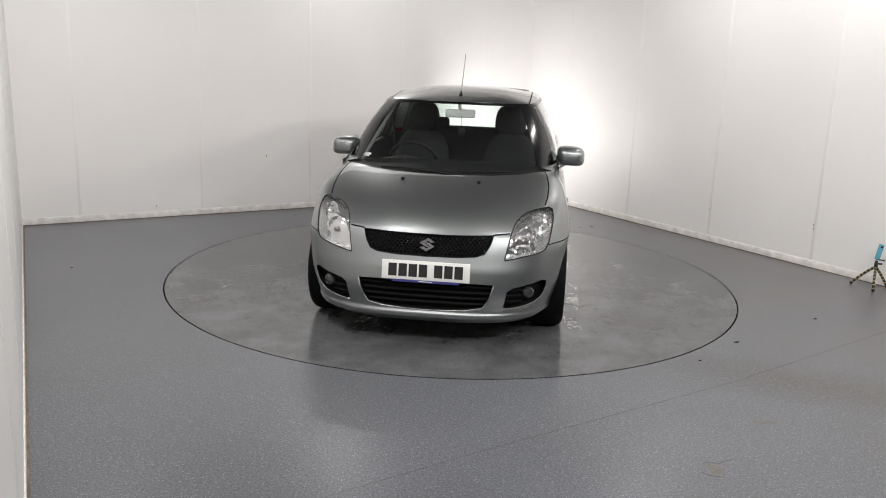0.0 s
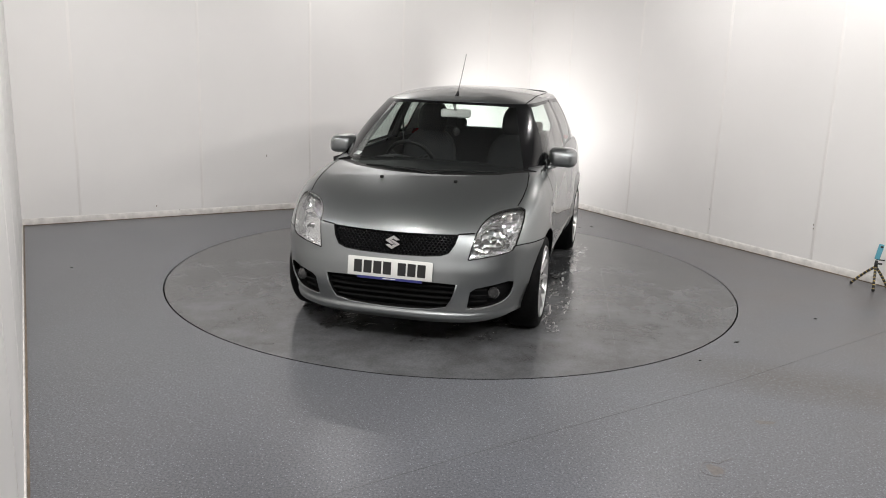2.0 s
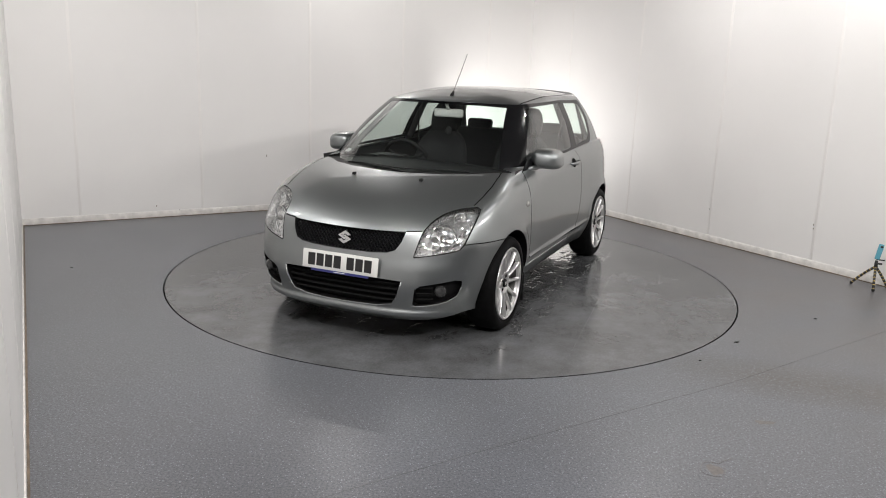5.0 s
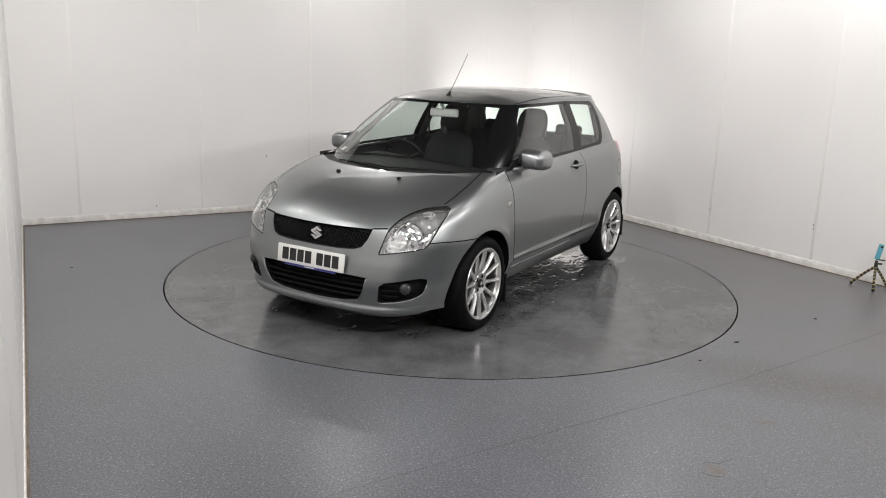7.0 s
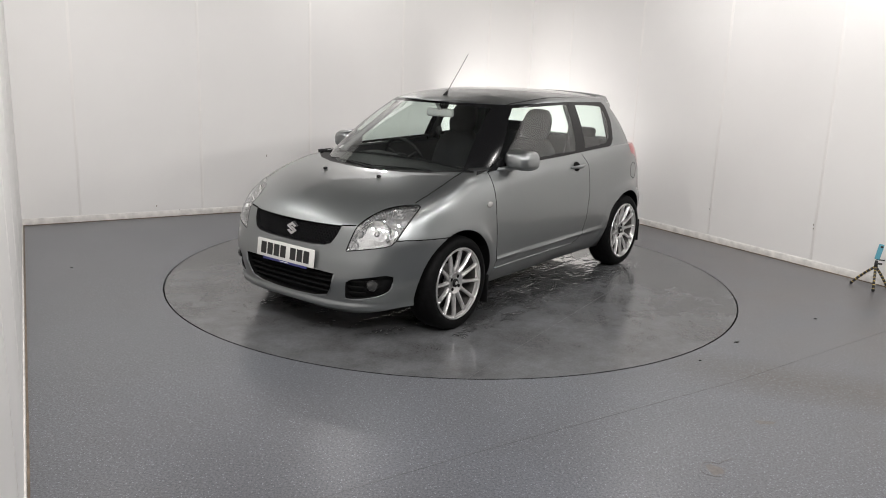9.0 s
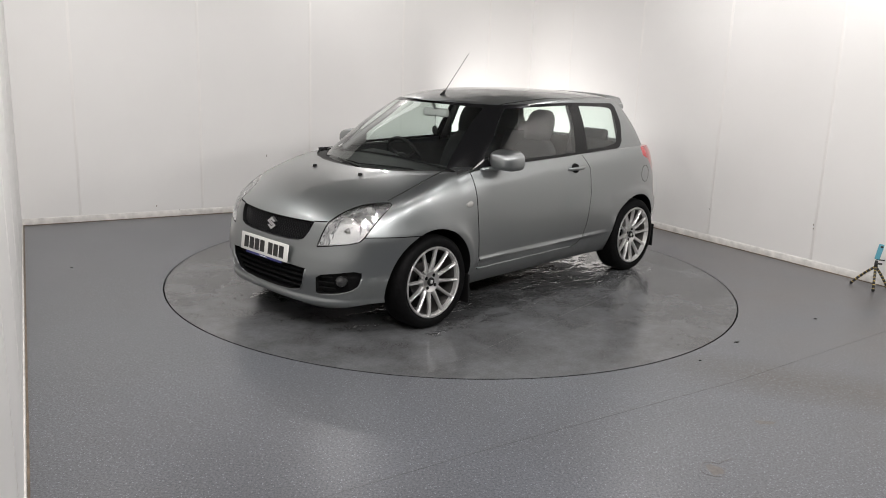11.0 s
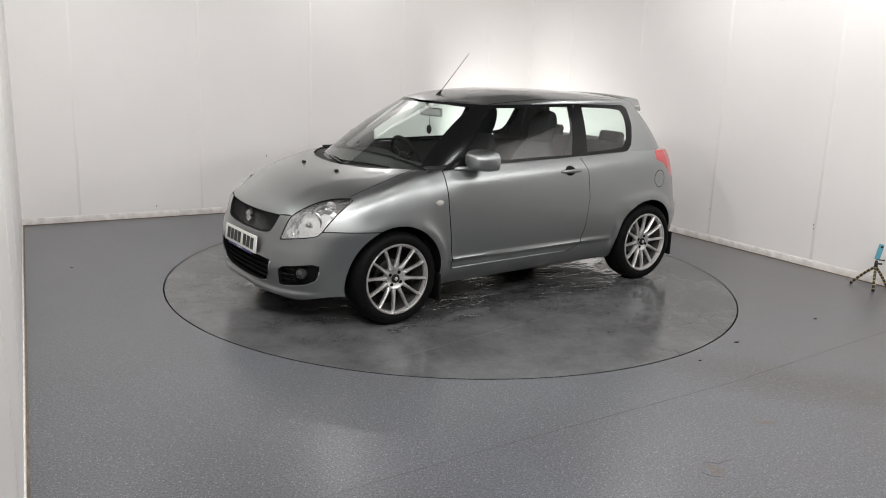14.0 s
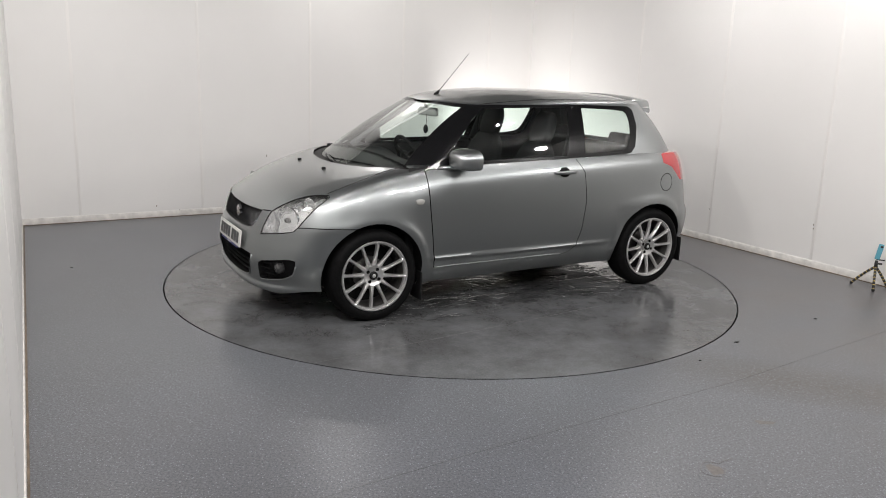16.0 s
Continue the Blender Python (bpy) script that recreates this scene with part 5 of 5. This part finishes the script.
# ---------------- on the turntable and the floor ----------------
def build_marks():
    bm = bmesh.new()
    tube(bm, [(1.700, 1.412, 0.0), (0.32, 1.270, 0.0), (-0.60, 1.175, 0.0)], 0.0007, 6)
    part("joint", bm, M_SEAM, turntable, "thin dark joint in the turntable vinyl")
    # water film, beaded and rippled, under the side of the car
    rng = random.Random(4)
    for name, x0, x1, y0, y1, thr in (("water_puddle", -1.55, 1.20, -0.10, 1.02, 0.41), ("water_puddle", 0.60, 1.75, -0.75, 0.75, 0.62), ("water_puddle", -1.5, 1.2, -1.05, -0.1, 0.57)):
        bm = bmesh.new()
        st = 0.0095
        nx, ny = int((x1 - x0) / st), int((y1 - y0) / st)
        made = {}

        def depth(x, y):
            edge = min((x - x0) / 0.25, (x1 - x) / 0.25, (y - y0) / 0.20, (y1 - y) / 0.25, 1)
            n = 0.5 + 0.5 * noise.fractal(Vector((x * 2.8, y * 6.0, 3.1)), 0.75, 2.1, 6)
            n += 0.25 * noise.noise(Vector((x * 24, y * 52, 7.7)))
            n += 0.09 * math.exp(-(((x - 0.45) / 0.45) ** 2) - ((y - 0.80) / 0.18) ** 2)
            return n * (0.55 + 0.45 * max(0, edge)) - thr
        dep = [[depth(x0 + i * st, y0 + j * st) for j in range(ny + 1)] for i in range(nx + 1)]

        def vert(i, j):
            if (i, j) not in made:
                d = dep[i][j]
                z = 0.0006 + 0.0048 * min(1, max(0, d) / 0.09) ** 0.5
                made[i, j] = bm.verts.new((x0 + (i + rng.uniform(-0.25, 0.25)) * st, y0 + (j + rng.uniform(-0.25, 0.25)) * st, z))
            return made[i, j]
        for i in range(nx):
            for j in range(ny):
                if max(dep[i][j], dep[i + 1][j], dep[i][j + 1], dep[i + 1][j + 1]) > 0:
                    bm.faces.new((vert(i, j), vert(i + 1, j), vert(i + 1, j + 1), vert(i, j + 1)))
        ob = part(name, bm, M_WATER, turntable, "spilled rippled water on the vinyl")
    bm = bmesh.new()
    tube(bm, [(-1.30, -4.07, 0.0), (0.2, -3.03, 0.0), (1.613, -2.10, 0.0), (3.45, -0.72, 0.0)], 0.0012, 6)
    tagged(part("floor_joint", bm, M_SEAM, floor), "")
    # crumbs of dirt
    for x, y, sx, sy, a in ((1.858, -1.416, 0.020, 0.010, 20), (2.607, -0.846, 0.012, 0.007, -30), (1.52, -1.78, 0.010, 0.006, 10), (-2.98, -0.28, 0.012, 0.006, 0)):
        bm = bmesh.new()
        bmesh.ops.create_icosphere(bm, subdivisions=2, radius=1)
        for v in bm.verts:
            v.co *= 1 + 0.35 * noise.noise(v.co * 2.3 + Vector((x, y, 0)))
        bm.transform(pose(x, y, 0.003, 0, 0, a) @ Matrix.Diagonal((sx, sy, 0.004, 1)))
        tagged(part("dirt_crumb", bm, M_INK, None), "small black crumb of dirt on the floor", "dirt", group="crumbs on the floor")
    bm = bmesh.new()
    curl = [(1.19 + 0.055 * math.cos(a) * (1 + 0.15 * math.sin(2 * a)), -3.13 + 0.066 * math.sin(a), 0.0006) for a in np.linspace(0.9, 6.6, 22)]
    tube(bm, [(1.315, -3.015, 0.0006), (1.27, -3.045, 0.0006)] + curl, 0.0011, 6)
    tagged(part("scrape_mark", bm, M_STAIN, None), "curled brown scrape mark on the floor", "stain")
    # dried drips of rusty water
    for x, y, sx, sy in ((1.195, -3.135, 0.036, 0.040), (1.60, -2.62, 0.050, 0.022)):
        bm = bmesh.new()
        rim = [bm.verts.new((x + sx * k * math.cos(a), y + sy * k * math.sin(a), 0.0008)) for a, k in [(2 * math.pi * i / 40, 1 + 0.55 * noise.noise(Vector((math.cos(2 * math.pi * i / 40) * 1.6, math.sin(2 * math.pi * i / 40) * 1.6, x * 7)))) for i in range(40)]]
        bm.faces.new(rim)
        tagged(part("rusty_stain", bm, M_STAIN, None, smooth=False), "faint rusty brown stain dried on the floor", "stain", group="stains on the floor")


build_marks()


def build_tripod():
    """Small bendy tripod with a pale blue pocket camera by the wall."""
    root = tagged(new("mini_tripod"), "small yellow-and-black bendy tripod with a pale blue camera", "tripod")
    hub = Vector((3.465, 0.085, 0.178))
    feet = (Vector((3.335, 0.190, 0.008)), Vector((3.405, -0.045, 0.008)), Vector((3.58, 0.075, 0.008)))
    for f in feet:
        leg = new("leg")
        leg.parent = root
        leg["label"] = "leg of alternating black and yellow beads"
        mid = (hub + f) / 2 + Vector((0, 0, 0.018))
        n = 21
        for k in range(n):
            t = (k + 0.5) / n
            p = hub * (1 - t) ** 2 + mid * 2 * t * (1 - t) + f * t * t
            bm = bmesh.new()
            bmesh.ops.create_uvsphere(bm, u_segments=10, v_segments=6, radius=(0.0100 if k % 3 == 1 else 0.0115) if k < n - 1 else 0.014, matrix=Matrix.Translation(p))
            part("bead", bm, M_YELLOW if k % 3 == 1 else M_INK, leg)
    bm = bmesh.new()
    prism(bm, hub - Vector((0, 0, 0.01)), hub + Vector((0, 0, 0.05)), 0.016, 0.012, 14)
    prism(bm, hub + Vector((0.0, 0, 0.028)), hub + Vector((0.045, 0.0, 0.022)), 0.007, 0.009, 10)
    prism(bm, hub + Vector((-0.004, 0, 0.060)), hub + Vector((0.06, -0.01, 0.056)), 0.005, 0.005, 8)
    part("tripod_head", bm, M_INK, root, "black tripod head with knob")
    bm = bmesh.new()
    box(bm, (-0.020, -0.009, 0.0), (0.020, 0.009, 0.128), 0.007, 3)
    bm.transform(Matrix.Translation(hub + Vector((0.0, 0, 0.062))) @ Matrix.Rotation(radians(10), 4, "Y") @ Matrix.Rotation(radians(-20), 4, "Z"))
    body = part("pocket_camera", bm, M_TEAL, root, "pale blue slim pocket camera")
    bm = bmesh.new()
    bmesh.ops.create_uvsphere(bm, u_segments=16, v_segments=8, radius=0.011, matrix=Matrix.Translation(hub + Vector((0.021, -0.010, 0.168))))
    part("lens", bm, M_INK, root, "round black lens")


build_tripod()



# ---------------- what moves ----------------
# degrees of the car and turntable: a slow, nearly even turn
HEAD = table([(0, -95.95), (4, -109.75), (8, -123.42), (12, -136.80), (16, -149.95)])


def motions():
    rows_table, rows_car = [], []
    for t in range(0, 17):
        a = HEAD(t)
        rows_table.append((t, pose(0, 0, 0, 0, 0, a)))
        rows_car.append((t, pose(0, 0, 0, 0, 0, a) @ pose(0, 0.035, 0)))
    walk(turntable, rows_table)
    walk(car, rows_car)


motions()
